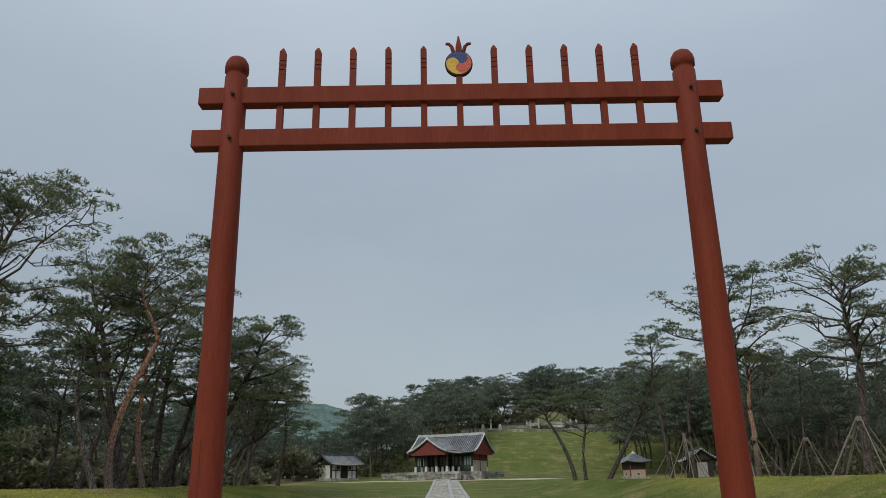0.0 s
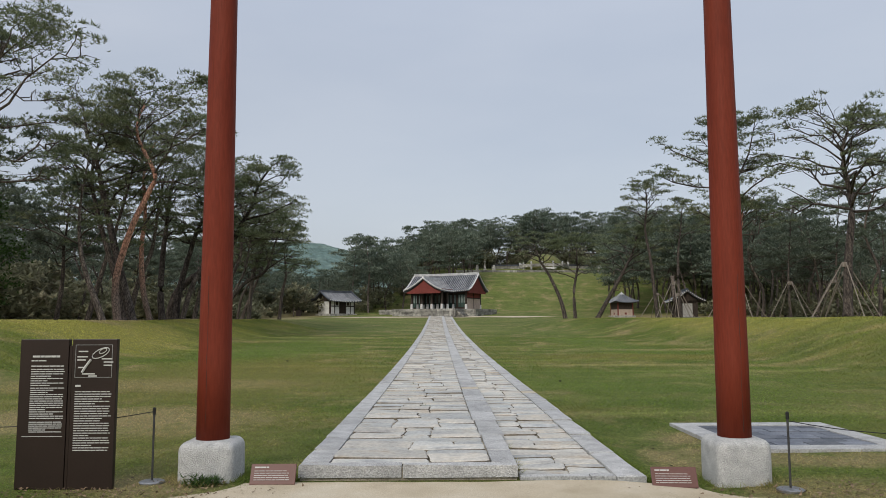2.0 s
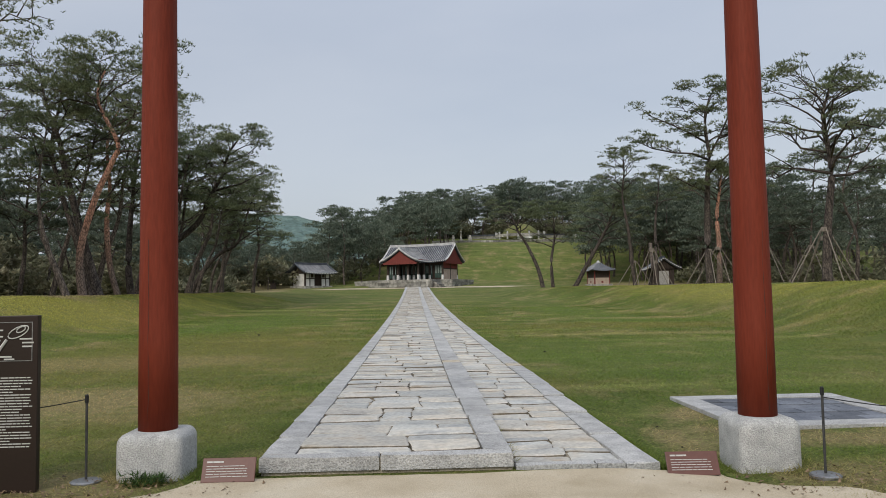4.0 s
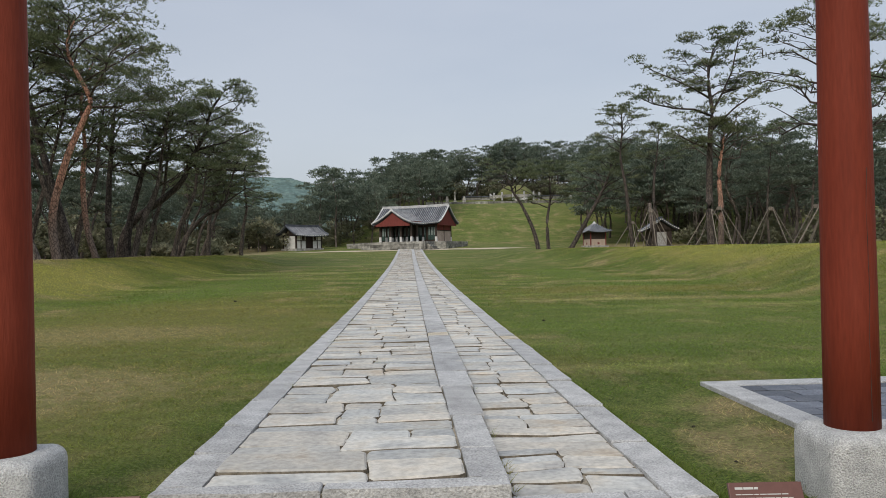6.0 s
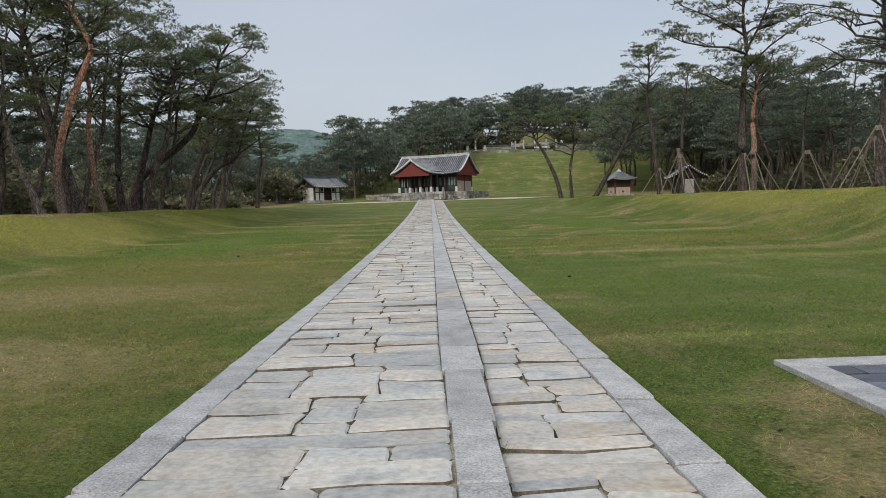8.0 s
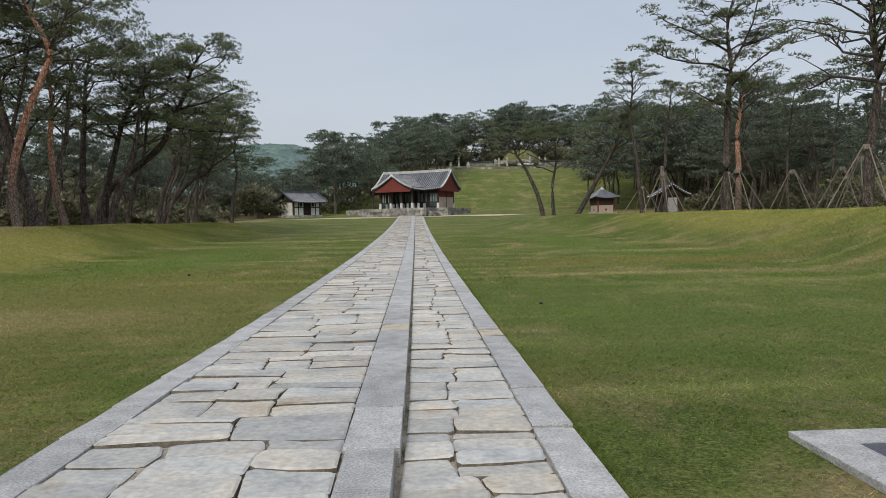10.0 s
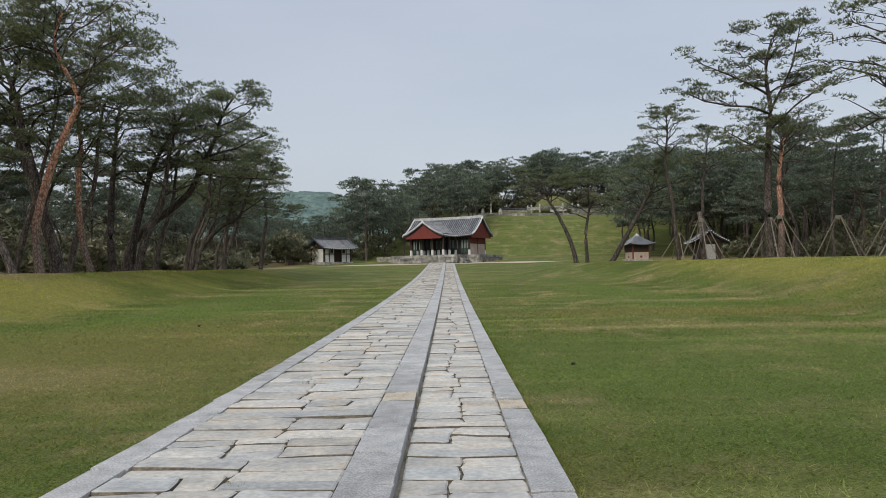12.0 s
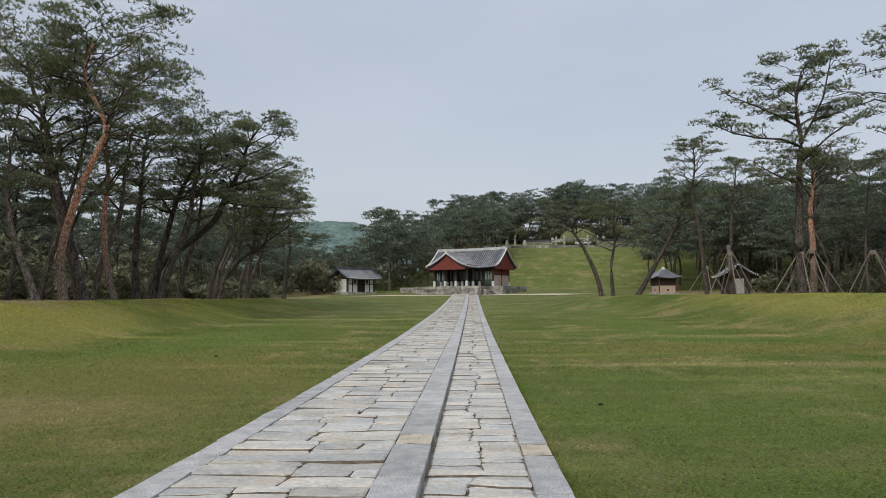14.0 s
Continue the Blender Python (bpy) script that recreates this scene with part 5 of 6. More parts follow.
def pine_parts(seed, way, radius, crown_from, spread, limbs=16, per_area=40, blade=0.26, droop=0.0, side=None, pad=1.0, top_flat=0.75, blades=6, bare=4, width=0.1, sides=(9, 5, 4), arms=(), clothed=0.5):
    """Limb and crown meshes of one pine. way: the trunk's points from the foot up."""
    rg = np.random.default_rng(seed)
    way = [np.array(p, float) for p in way]
    fine = []
    for i in range(len(way) - 1):
        p0, p1, p2, p3 = way[max(i - 1, 0)], way[i], way[i + 1], way[min(i + 2, len(way) - 1)]
        for k in range(5):
            t = k / 5
            fine.append(0.5 * (2 * p1 + (p2 - p0) * t + (2 * p0 - 5 * p1 + 4 * p2 - p3) * t * t + (3 * p1 - p0 - 3 * p2 + p3) * t ** 3))
    fine.append(way[-1])
    n = len(fine)
    radii = [radius * (1.35 if i == 0 else 1) * (1 - 0.82 * (i / (n - 1)) ** 1.1) for i in range(n)]
    pad *= 0.95
    trunk = tube([Vector(p) for p in fine], radii, sides[0])
    limb_bm = trunk
    trunk_faces = len(trunk.faces)
    pads = []
    ang = rg.uniform(0, 6.28)
    for j in range(limbs):
        f = crown_from + (1 - crown_from) * (j + rg.uniform(0, 0.8)) / limbs
        f = min(f, 0.995)
        k = min(int(f * (n - 1)), n - 2)
        o = fine[k] + (fine[k + 1] - fine[k]) * (f * (n - 1) - k)
        ang += 2.4 + rg.uniform(-0.5, 0.5)
        u = (f - crown_from) / (1 - crown_from)
        reach = spread * (1 - top_flat * u ** 1.6) * rg.uniform(0.6, 1.1)
        if side is not None:
            reach *= 1 + 0.32 * math.cos(ang - side)
        up = (0.12 + 0.55 * u - droop) * reach + rg.uniform(-0.1, 0.3) * reach * 0.5
        end = o + np.array((math.cos(ang) * reach, math.sin(ang) * reach, up))
        pts = bent(o, end, rg, 4, 0.22, 0.25)
        r0 = max(radii[k] * 0.5, 0.03)
        tube([Vector(p) for p in pts], [r0 * (1 - 0.75 * i / 4) for i in range(5)], sides[1], limb_bm)
        pads.append((pts[4], pad * rg.uniform(0.55, 0.9)))
        for q in range(bare):
            t = rg.integers(1, 4)
            b0 = pts[t] + (pts[t + 1] - pts[t]) * rg.uniform(0, 1)
            a2 = ang + rg.choice((-1, 1)) * rg.uniform(0.4, 1.3)
            l2 = reach * rg.uniform(0.22, 0.5)
            e2 = b0 + np.array((math.cos(a2) * l2, math.sin(a2) * l2, l2 * rg.uniform(0.0, 0.6)))
            p2 = bent(b0, e2, rg, 3, 0.2, 0.2)
            tube([Vector(p) for p in p2], [r0 * 0.45 * (1 - 0.7 * i / 3) for i in range(4)], sides[2], limb_bm)
            if rg.random() < clothed + 0.35 * u:
                pads.append((p2[3], pad * rg.uniform(0.45, 0.95)))
                if rg.random() < 0.4:
                    pads.append((p2[2] + np.array((0, 0, 0.1)), pad * rg.uniform(0.3, 0.6)))
    # great limbs with a course of their own, tufted along the outer half
    for arm in arms:
        pts = [np.array(p, float) for p in arm]
        m = len(pts)
        r0 = radius * 0.32
        tube([Vector(p) for p in pts], [r0 * (1 - 0.72 * i / (m - 1)) for i in range(m)], sides[1] + 1, limb_bm)
        for i in range(1, m):
            along_arm = pts[i] - pts[i - 1]
            for q in range(4):
                b0 = pts[i] - along_arm * rg.uniform(0, 0.9)
                a2 = math.atan2(along_arm[1], along_arm[0]) + rg.choice((-1, 1)) * rg.uniform(0.3, 1.5)
                l2 = rg.uniform(0.7, 1.7) * (0.6 if i == 1 else 1)
                e2 = b0 + np.array((math.cos(a2) * l2, math.sin(a2) * l2, l2 * rg.uniform(0.05, 0.6)))
                p2 = bent(b0, e2, rg, 3, 0.2, 0.2)
                tube([Vector(p) for p in p2], [r0 * 0.35 * (1 - 0.7 * k / 3) for k in range(4)], sides[2], limb_bm)
                pads.append((p2[3], pad * rg.uniform(0.45, 0.85)))
        pads.append((pts[-1], pad * 0.8))
    for k, face in enumerate(trunk.faces):
        face.material_index = 0 if k < trunk_faces else 1
    pads.append((fine[-1], pad * 0.8))
    return trunk, tuft_arrays(pads, rg, per_area, blade, blades, width=width)


def make_pine(seed, x, y, way, radius, crown_from, spread, bark, needle, label, group="", **kw):
    trunk, v = pine_parts(seed, way, radius, crown_from, spread, **kw)
    tree = thing("pine_tree", pose(x, y, ground_z(x, y) - 0.15), label, "tree", group)
    part("trunk", trunk, [bark, BARK if bark is RED_BARK else bark], tree, "", True)
    new("crown", blade_mesh("crown", v, needle)).parent = tree
    return tree


def along(*pts):
    return [(0, 0, 0), *pts]


LEFT = "old tall pines along the grassy bank"
RIGHT = "pines along the grassy bank with stakes"
# big pines on the left bank
make_pine(10, -24, 36, along((-0.3, 0, 3.4), (0.4, 0, 6.9), (1.4, 0, 10.6), (2.6, 0, 13.8)), 0.32, 0.4, 5.4, BARK, NEEDLE, "great dark pine with long level limbs", LEFT, limbs=32, side=0.0, pad=1.4)
make_pine(9, -18.7, 42, along((-0.5, 0, 1.3), (-1.1, 0, 2.8), (-1.5, 0, 4.5), (-1.7, 0.3, 6.8), (-1.4, 0.5, 9.6)), 0.2, 0.55, 3.4, BARK, NEEDLE, "slim grey pine leaning away from the lawn", LEFT, limbs=12, pad=1.1)
make_pine(12, -19.4, 45.5, along((-0.2, 0, 1.7), (-0.1, 0, 3.3), (0.6, 0.2, 6.0), (1.5, 0.3, 8.1), (1.8, 0.3, 9.2), (0.7, 0.4, 11.4), (0.6, 0.4, 12.6), (1.0, 0.4, 13.6)), 0.25, 0.66, 3.9, RED_BARK, NEEDLE, "tall crooked red-barked pine with a broad crown", LEFT, limbs=22, side=0.0, pad=1.25, top_flat=0.4, arms=(((1.8, 0.3, 9.2), (2.3, -0.2, 9.7), (3.0, -0.5, 10.6), (3.4, -0.8, 11.4), (4.5, -1.0, 12.3)), ((1.7, 0.3, 8.7), (3.0, 0.9, 8.8), (4.4, 1.4, 8.4)), ((0.7, 0.4, 11.4), (-0.8, -0.3, 11.7), (-2.2, -0.8, 11.1))))
make_pine(14, -19.9, 52, along((-0.6, 0, 2.3), (-0.8, 0, 5.3), (-0.7, 0.2, 7.4), (-0.9, 0.2, 10.1), (-0.7, 0.4, 11.7), (-0.2, 0.4, 12.8)), 0.21, 0.6, 4.6, RED_BARK, NEEDLE, "straight red-barked pine with a high crown", LEFT, limbs=17, side=0.2, pad=1.2, top_flat=0.5, arms=(((-0.7, 0.2, 7.0), (0.3, -0.3, 8.0), (1.0, -0.5, 8.8), (2.1, -1.0, 10.0)), ((-0.9, 0.2, 9.6), (-1.9, 0.8, 8.7), (-2.9, 1.2, 9.1))))
make_pine(13, -19.1, 47, along((-0.5, 0, 1.8), (-1.0, 0, 3.6), (-1.7, 0.2, 6.0), (-2.4, 0.4, 8.4), (-2.7, 0.4, 9.9), (-3.3, 0.2, 11.7), (-3.8, 0.2, 13.9)), 0.3, 0.55, 4.4, DARK_BARK, NEEDLE, "large grey pine leaning towards the woods", LEFT, limbs=18, pad=1.25, top_flat=0.5, arms=(((-1.0, 0, 3.6), (-0.5, 0.5, 5.4), (0.4, 1.0, 6.7), (0.7, 1.2, 7.9)), ((-2.0, 0.2, 6.9), (-1.1, -0.6, 8.1), (-0.2, -1.2, 8.5))))
make_pine(11, -20.5, 49, along((-0.4, 0, 2.2), (-1.2, 0, 4.7), (-2.0, 0.3, 6.9), (-2.6, 0.3, 9.5), (-2.3, 0.3, 11.7), (-1.7, 0, 13.9)), 0.24, 0.5, 4.2, DARK_BARK, NEEDLE, "dark pine with a long bow towards the woods", LEFT, limbs=16, pad=1.2)
make_pine(15, -21.3, 58, along((-0.2, 0, 2.2), (-0.1, 0, 5.3), (0.1, 0, 7.6), (0.3, 0, 10.2), (0.8, 0, 12.2)), 0.28, 0.48, 4.4, DARK_BARK, NEEDLE, "dark grey pine among the bank trees", LEFT, limbs=17, pad=1.2, top_flat=0.5)
make_pine(20, -21.0, 60, along((0.2, 0, 2.3), (0.8, 0, 4.7), (1.6, 0, 7.4), (3.0, -0.2, 9.8), (4.2, -0.2, 11.8)), 0.29, 0.5, 3.6, DARK_BARK, NEEDLE, "dark pine rising at a slant over its neighbours", LEFT, limbs=18, side=0.0, pad=1.2, top_flat=0.5, arms=(((1.2, 0, 6.0), (-0.2, 0.6, 7.9), (-1.4, 1.0, 8.7)),))
make_pine(16, -22.3, 62, along((0.5, 0, 2.0), (1.4, 0, 3.2), (3.7, -0.2, 4.8), (5.0, -0.3, 6.0), (5.7, -0.3, 7.6), (6.8, -0.4, 9.6), (7.3, -0.4, 11.3), (8.1, -0.4, 12.5)), 0.34, 0.55, 2.9, DARK_BARK, NEEDLE, "dark pine with a trunk bowed out over the lawn", LEFT, limbs=20, side=0.0, pad=1.2, top_flat=0.5, arms=(((5.7, -0.3, 7.2), (7.3, -0.6, 6.8), (8.9, -0.9, 6.7), (11.0, -1.2, 6.5)), ((6.2, -0.3, 8.4), (8.1, 0.3, 9.0), (9.8, 0.8, 10.0))))
make_pine(17, -21.1, 72, along((1.2, 0, 2.2), (2.7, 0, 3.8), (4.4, 0, 4.8), (5.3, 0, 7.5), (6.2, 0, 9.9)), 0.24, 0.45, 2.9, DARK_BARK, NEEDLE, "dark pine leaning out over the lawn", LEFT, limbs=17, side=0.0, pad=1.2, top_flat=0.5)
make_pine(18, -18.7, 74, along((0.2, 0, 3.3), (0.7, 0, 5.8), (1.5, 0, 8.3), (2.0, 0, 10.4)), 0.22, 0.45, 3.2, BARK, NEEDLE, "dark pine at the edge of the wood", LEFT, limbs=16, side=0.0, pad=1.15, top_flat=0.5)
make_pine(19, -17.0, 80, along((0.3, 0, 3.0), (0.7, 0, 5.1), (0.5, 0, 7.6), (1.6, 0, 9.6)), 0.2, 0.45, 2.8, BARK, NEEDLE, "shorter dark pine at the edge of the wood", LEFT, limbs=14, side=0.0, pad=1.1, arms=(((0.4, 0, 6.2), (2.0, -0.4, 5.9), (3.3, -0.6, 5.5)),))
# slimmer dark pines behind them, leaning out to the light
lean_r = random.Random(77)
for k in range(11):
    px, py = -19.6 - lean_r.uniform(0, 4.5), 50 + 3.4 * k + lean_r.uniform(-1, 1)
    hh, out = lean_r.uniform(10.6, 12.8) * (1 - 0.02 * k), lean_r.uniform(0.6, 3.4)
    make_pine(60 + k, px, py, along((out * 0.25, 0, hh * 0.25), (out * 0.6 + lean_r.uniform(-0.5, 0.5), 0.3, hh * 0.5), (out * 0.8, 0, hh * 0.78), (out, -0.2, hh)), lean_r.uniform(0.16, 0.23), 0.5, 4.0, BARK, NEEDLE, "slim dark pine leaning towards the lawn", LEFT, limbs=12, side=0.0, pad=1.2, top_flat=0.5)
# pines on the right
make_pine(31, 13.1, 78, along((-0.5, 0, 2.1), (-1.6, 0, 4.6), (-2.6, 0, 6.4), (-1.8, 0, 7.6)), 0.24, 0.6, 4.6, DARK_BARK, NEEDLE, "bent dark pine by the grave hill", RIGHT, limbs=16, side=3.1)
make_pine(32, 14.3, 79, along((-0.1, 0, 2.9), (0.3, 0, 5.5), (0.2, 0, 8.2)), 0.2, 0.5, 3.6, DARK_BARK, NEEDLE, "slim dark pine by the grave hill", RIGHT, limbs=16)
make_pine(33, 17.2, 82, along((1.5, 0, 2.6), (3.0, 0, 5.2), (4.2, 0, 7.6), (4.6, 0, 9.4)), 0.27, 0.45, 4.6, DARK_BARK, NEEDLE, "dark pine leaning strongly aside", RIGHT, limbs=22, pad=1.2)
make_pine(34, 22.7, 78, along((-0.3, 0, 3.1), (-0.6, 0, 6.3), (-1.0, 0.2, 9.4), (-0.8, 0, 12.1), (-0.9, 0, 13.9)), 0.22, 0.62, 3.3, DARK_BARK, NEEDLE, "upright pine with a thin round crown", RIGHT, limbs=26, per_area=44, pad=0.8, top_flat=0.6)
make_pine(38, 24.4, 76, along((-0.1, 0, 4.0), (0, 0, 7.0), (0.3, 0, 9.1), (0.6, 0, 12.0)), 0.18, 0.62, 2.6, DARK_BARK, NEEDLE, "slim upright pine with a sparse tufted crown", RIGHT, limbs=18, per_area=44, pad=0.8)
make_pine(135, 22.2, 57, along((-0.1, 0, 2.7), (0, 0, 6.4), (0.1, 0, 8.4), (0.3, 0, 9.9), (0.1, 0, 11.6), (0.1, 0, 13.1), (0.5, 0, 14.6)), 0.28, 0.66, 3.0, DARK_BARK, NEEDLE, "tall open-crowned pine with long bare limbs", RIGHT, limbs=14, pad=1.05, per_area=60, top_flat=0.4, arms=(((0.2, 0, 9.7), (-1.2, -0.4, 10.1), (-2.7, -0.8, 10.1), (-4.4, -1.0, 10.4), (-5.4, -1.2, 10.8)), ((0.1, 0, 11.0), (-1.0, 0.3, 11.8), (-2.3, 0.5, 12.5), (-4.1, 0.6, 13.3)), ((0, 0, 7.3), (-1.3, -0.5, 7.6), (-2.8, -0.9, 8.3)), ((0.3, 0, 10.0), (1.2, 0.3, 11.4), (2.0, 0.4, 13.0), (2.3, 0.4, 14.3), (2.6, 0.4, 15.6)), ((0.2, 0, 8.6), (1.7, -0.4, 10.1), (2.8, -0.6, 10.9), (4.2, -0.8, 11.5)), ((1.2, 0.3, 11.4), (2.5, 0.6, 11.8), (3.8, 0.8, 12.4))))
make_pine(36, 23.3, 58, along((0.1, 0, 3), (0, 0, 5.4), (0.3, 0, 7.4), (0.5, 0, 8.8)), 0.24, 0.62, 4.2, RED_BARK, NEEDLE, "reddish pine beside the tall staked one", RIGHT, limbs=22)
make_pine(37, 23.9, 44, along((0.2, 0, 3.4), (0.6, 0, 6.9), (0.2, 0, 9.8), (0.8, 0, 11.7)), 0.29, 0.45, 5.0, DARK_BARK, NEEDLE, "large pine with spreading open limbs", RIGHT, limbs=30, side=3.1)


# ---- the woods behind: a few grown forms, repeated ----
def forest_forms():
    forms = []
    for i in range(7):
        r = random.Random(100 + i)
        h = r.uniform(9.5, 12.5)
        way = along((r.uniform(-0.6, 0.6), r.uniform(-0.6, 0.6), h * 0.3), (r.uniform(-1, 1), r.uniform(-1, 1), h * 0.6), (r.uniform(-1.2, 1.2), r.uniform(-1.2, 1.2), h))
        forms.append(make_pine(200 + i, -60 - 3 * i, 140, way, r.uniform(0.16, 0.24), r.uniform(0.45, 0.6), r.uniform(3.0, 3.9), BARK, NEEDLE_HAZED, "dark green pine of the surrounding wood", "woodland pines", limbs=18, per_area=24, blade=0.4, pad=1.45, blades=4, bare=2, top_flat=0.5, width=0.16, sides=(6, 3, 3), clothed=0.9))
    return forms


FORMS = forest_forms()


def plant(x, y, r, low=0.8, high=1.15):
    s = r.uniform(low, high)
    m = Matrix.Translation((x, y, ground_z(x, y) - 0.2)) @ Matrix.Rotation(r.uniform(0, 6.28), 4, "Z")
    form = r.choice(FORMS)
    shape = (s * r.uniform(0.9, 1.1), s * r.uniform(0.9, 1.1), s)
    if y > 112 or abs(x) > 46:
        FAR.append((form, m @ Matrix.Diagonal((*shape, 1))))
    else:
        t = copy_thing(form, m)
        t.scale = shape


FAR = []


def join_far():
    """The far wood, whose trees cannot be told apart, as one mass of trunks and one of needles."""
    trunks_v, trunks_f, needles, base = [], [], [], 0
    shapes = {}
    for form, m in FAR:
        if form.name not in shapes:
            got = []
            for part_name in ("trunk", "crown"):
                me = next(c for c in form.children if c.name.startswith(part_name)).data
                co = np.empty(len(me.vertices) * 3)
                me.vertices.foreach_get("co", co)
                got.append(co.reshape(-1, 3))
                if part_name == "trunk":
                    got.append([tuple(p.vertices) for p in me.polygons])
            shapes[form.name] = got
        wood, polys, crown = shapes[form.name]
        a = np.array(m)
        polys = polys[:96] if m.translation.y > 120 else polys[:240]
        used = 1 + max(max(p) for p in polys)
        trunks_v.append(wood[:used] @ a[:3, :3].T + a[:3, 3])
        trunks_f += [tuple(base + i for i in p) for p in polys]
        base += used
        # far off, every third blade, half as large again
        tri = crown.reshape(-1, 3, 3)[::3]
        mid = tri.mean(1, keepdims=True)
        needles.append((mid + (tri - mid) * 1.55).reshape(-1, 3) @ a[:3, :3].T + a[:3, 3])
    me = bpy.data.meshes.new("far_wood_trunks")
    me.from_pydata(np.concatenate(trunks_v).tolist(), [], trunks_f)
    me.materials.append(BARK)
    tagged(new("far_wood_trunks", me), "distant pine trunks on the hillside", "wood", kind="stuff")
    tagged(new("far_wood_crowns", blade_mesh("far_wood_crowns", np.concatenate(needles), NEEDLE_HAZED)), "distant pine wood on the hillside", "wood", kind="stuff")


def build_woods():
    r = random.Random(21)
    spots = []

    def scatter(count, x0, x1, y0, y1, gap, ok=lambda x, y: True, low=0.8, high=1.15):
        tries = 0
        placed = 0
        while placed < count and tries < count * 30:
            tries += 1
            x, y = r.uniform(x0, x1), r.uniform(y0, y1)
            if ok(x, y) and all((x - a) ** 2 + (y - b) ** 2 > gap * gap for a, b in spots):
                spots.append((x, y))
                across = x / (y - 4)
                small = 0.62 if y > 105 and -0.24 < across < -0.12 else 1 - 0.17 * smoothstep(-0.12, -0.02, across) * (1 - smoothstep(0.06, 0.16, across)) if y > 122 else 1
                plant(x, y, r, low * small, high * small)
                placed += 1
    # left wood
    scatter(42, -58, -25, 38, 112, 3.1, low=0.75, high=1.05)
    scatter(30, -48, -19, 112, 150, 3.0)
    scatter(40, -105, -58, 60, 150, 3.6, low=0.9, high=1.2)
    # right wood
    scatter(48, 29, 66, 50, 118, 3.4, lambda x, y: x > 30 + 0.03 * (y - 50) and not (x < 37 and y > 84), low=0.75, high=1.05)
    scatter(60, 24, 62, 112, 168, 3.0, lambda x, y: x > 1.5 + 0.228 * (y - 8.4) and not (x < 31 and y < 112.5), low=0.9, high=1.2)
    scatter(30, 50, 95, 118, 165, 3.6)
    # behind the hall and over the hill
    scatter(85, -36, 14, 126, 190, 2.8, lambda x, y: x < -5 + smoothstep(128, 158, y) * 14)
    scatter(120, -10, 80, 193, 232, 2.5, low=1.0, high=1.3)
    scatter(25, 44, 80, 150, 195, 3.5)


build_woods()
join_far()


# ---- understory of the woods ----
def build_undergrowth():
    r = random.Random(31)
    rg = np.random.default_rng(31)
    pads = []

    def clumps(count, x0, x1, y0, y1, low, high, ok=lambda x, y: True):
        for _ in range(count):
            x, y = r.uniform(x0, x1), r.uniform(y0, y1)
            if not ok(x, y):
                continue
            h = r.uniform(low, high)
            z = ground_z(x, y)
            for _ in range(5):
                k = r.uniform(0.1, 1)
                pads.append(((x + r.uniform(-1, 1) * h * 0.45, y + r.uniform(-1, 1) * h * 0.45, z + h * k), h * r.uniform(0.3, 0.5)))
    clumps(150, -66, -28, 34, 120, 1.5, 3.6)
    clumps(60, -30, -24, 60, 112, 0.8, 2.0)
    clumps(130, 36, 72, 46, 122, 1.2, 3.0, lambda x, y: not (x < 37 and y > 84))
    clumps(70, -40, -6, 130, 160, 1.5, 3.5, lambda x, y: x < -8 + smoothstep(128, 158, y) * 14)
    clumps(110, -62, -34, 36, 120, 2.5, 5.5)
    clumps(110, -8, 62, 192, 206, 2.5, 5.0)
    clumps(100, -12, 85, 206, 240, 2.5, 5.5)
    clumps(60, 44, 90, 124, 190, 2.0, 4.0)
    clumps(90, -50, -17, 116, 150, 2.0, 4.5, lambda x, y: x < -17 - 0.1 * (y - 116))
    v = tuft_arrays(pads, rg, 12, 0.62, 4, 0.5, 0.26)
    tagged(new("undergrowth", blade_mesh("undergrowth", v, SHRUB)), "dark green shrubs and saplings beneath the pines", "undergrowth", kind="stuff")


SHRUB = leafy(material("shrub_leaves", [(0.18, 0.19, 0.115), (0.25, 0.25, 0.155), (0.32, 0.29, 0.2)], scale=0.3, rand=0.4, bump=0, rough=0.8, spec=0.15, object_space=False))
build_undergrowth()


def build_broadleaf(x, y, h, spread, seed):
    rg = np.random.default_rng(seed)
    tree = thing("broadleaf_tree", pose(x, y, ground_z(x, y) - 0.1), "bushy green broadleaf tree beside the pines", "tree")
    way = [(0, 0, 0), (0.1, 0, h * 0.3), (-0.1, 0.1, h * 0.6), (0.1, 0, h * 0.9)]
    bm = tube(way, [0.16, 0.13, 0.09, 0.03], 8)
    pads = []
    for k in range(70):
        t = rg.uniform(0.12, 1)
        a = rg.uniform(0, 6.28)
        d = spread * math.sqrt(max(0.05, 1 - (2 * t - 1) ** 2)) * rg.uniform(0.3, 1)
        end = (d * math.cos(a), d * math.sin(a), h * t)
        if k % 3 == 0:
            tube([Vector((0, 0, h * t * 0.6)), Vector(end)], [0.05, 0.015], 5, bm)
        pads.append((end, rg.uniform(0.5, 0.9)))
    part("trunk", bm, BARK, tree, "", True)
    new("crown", blade_mesh("crown", tuft_arrays(pads, rg, 70, 0.2, 4, 0.6, 0.26), LEAF)).parent = tree


build_broadleaf(-25.2, 40.5, 7.0, 2.6, 5)
build_broadleaf(-28.5, 43, 6.0, 2.6, 6)


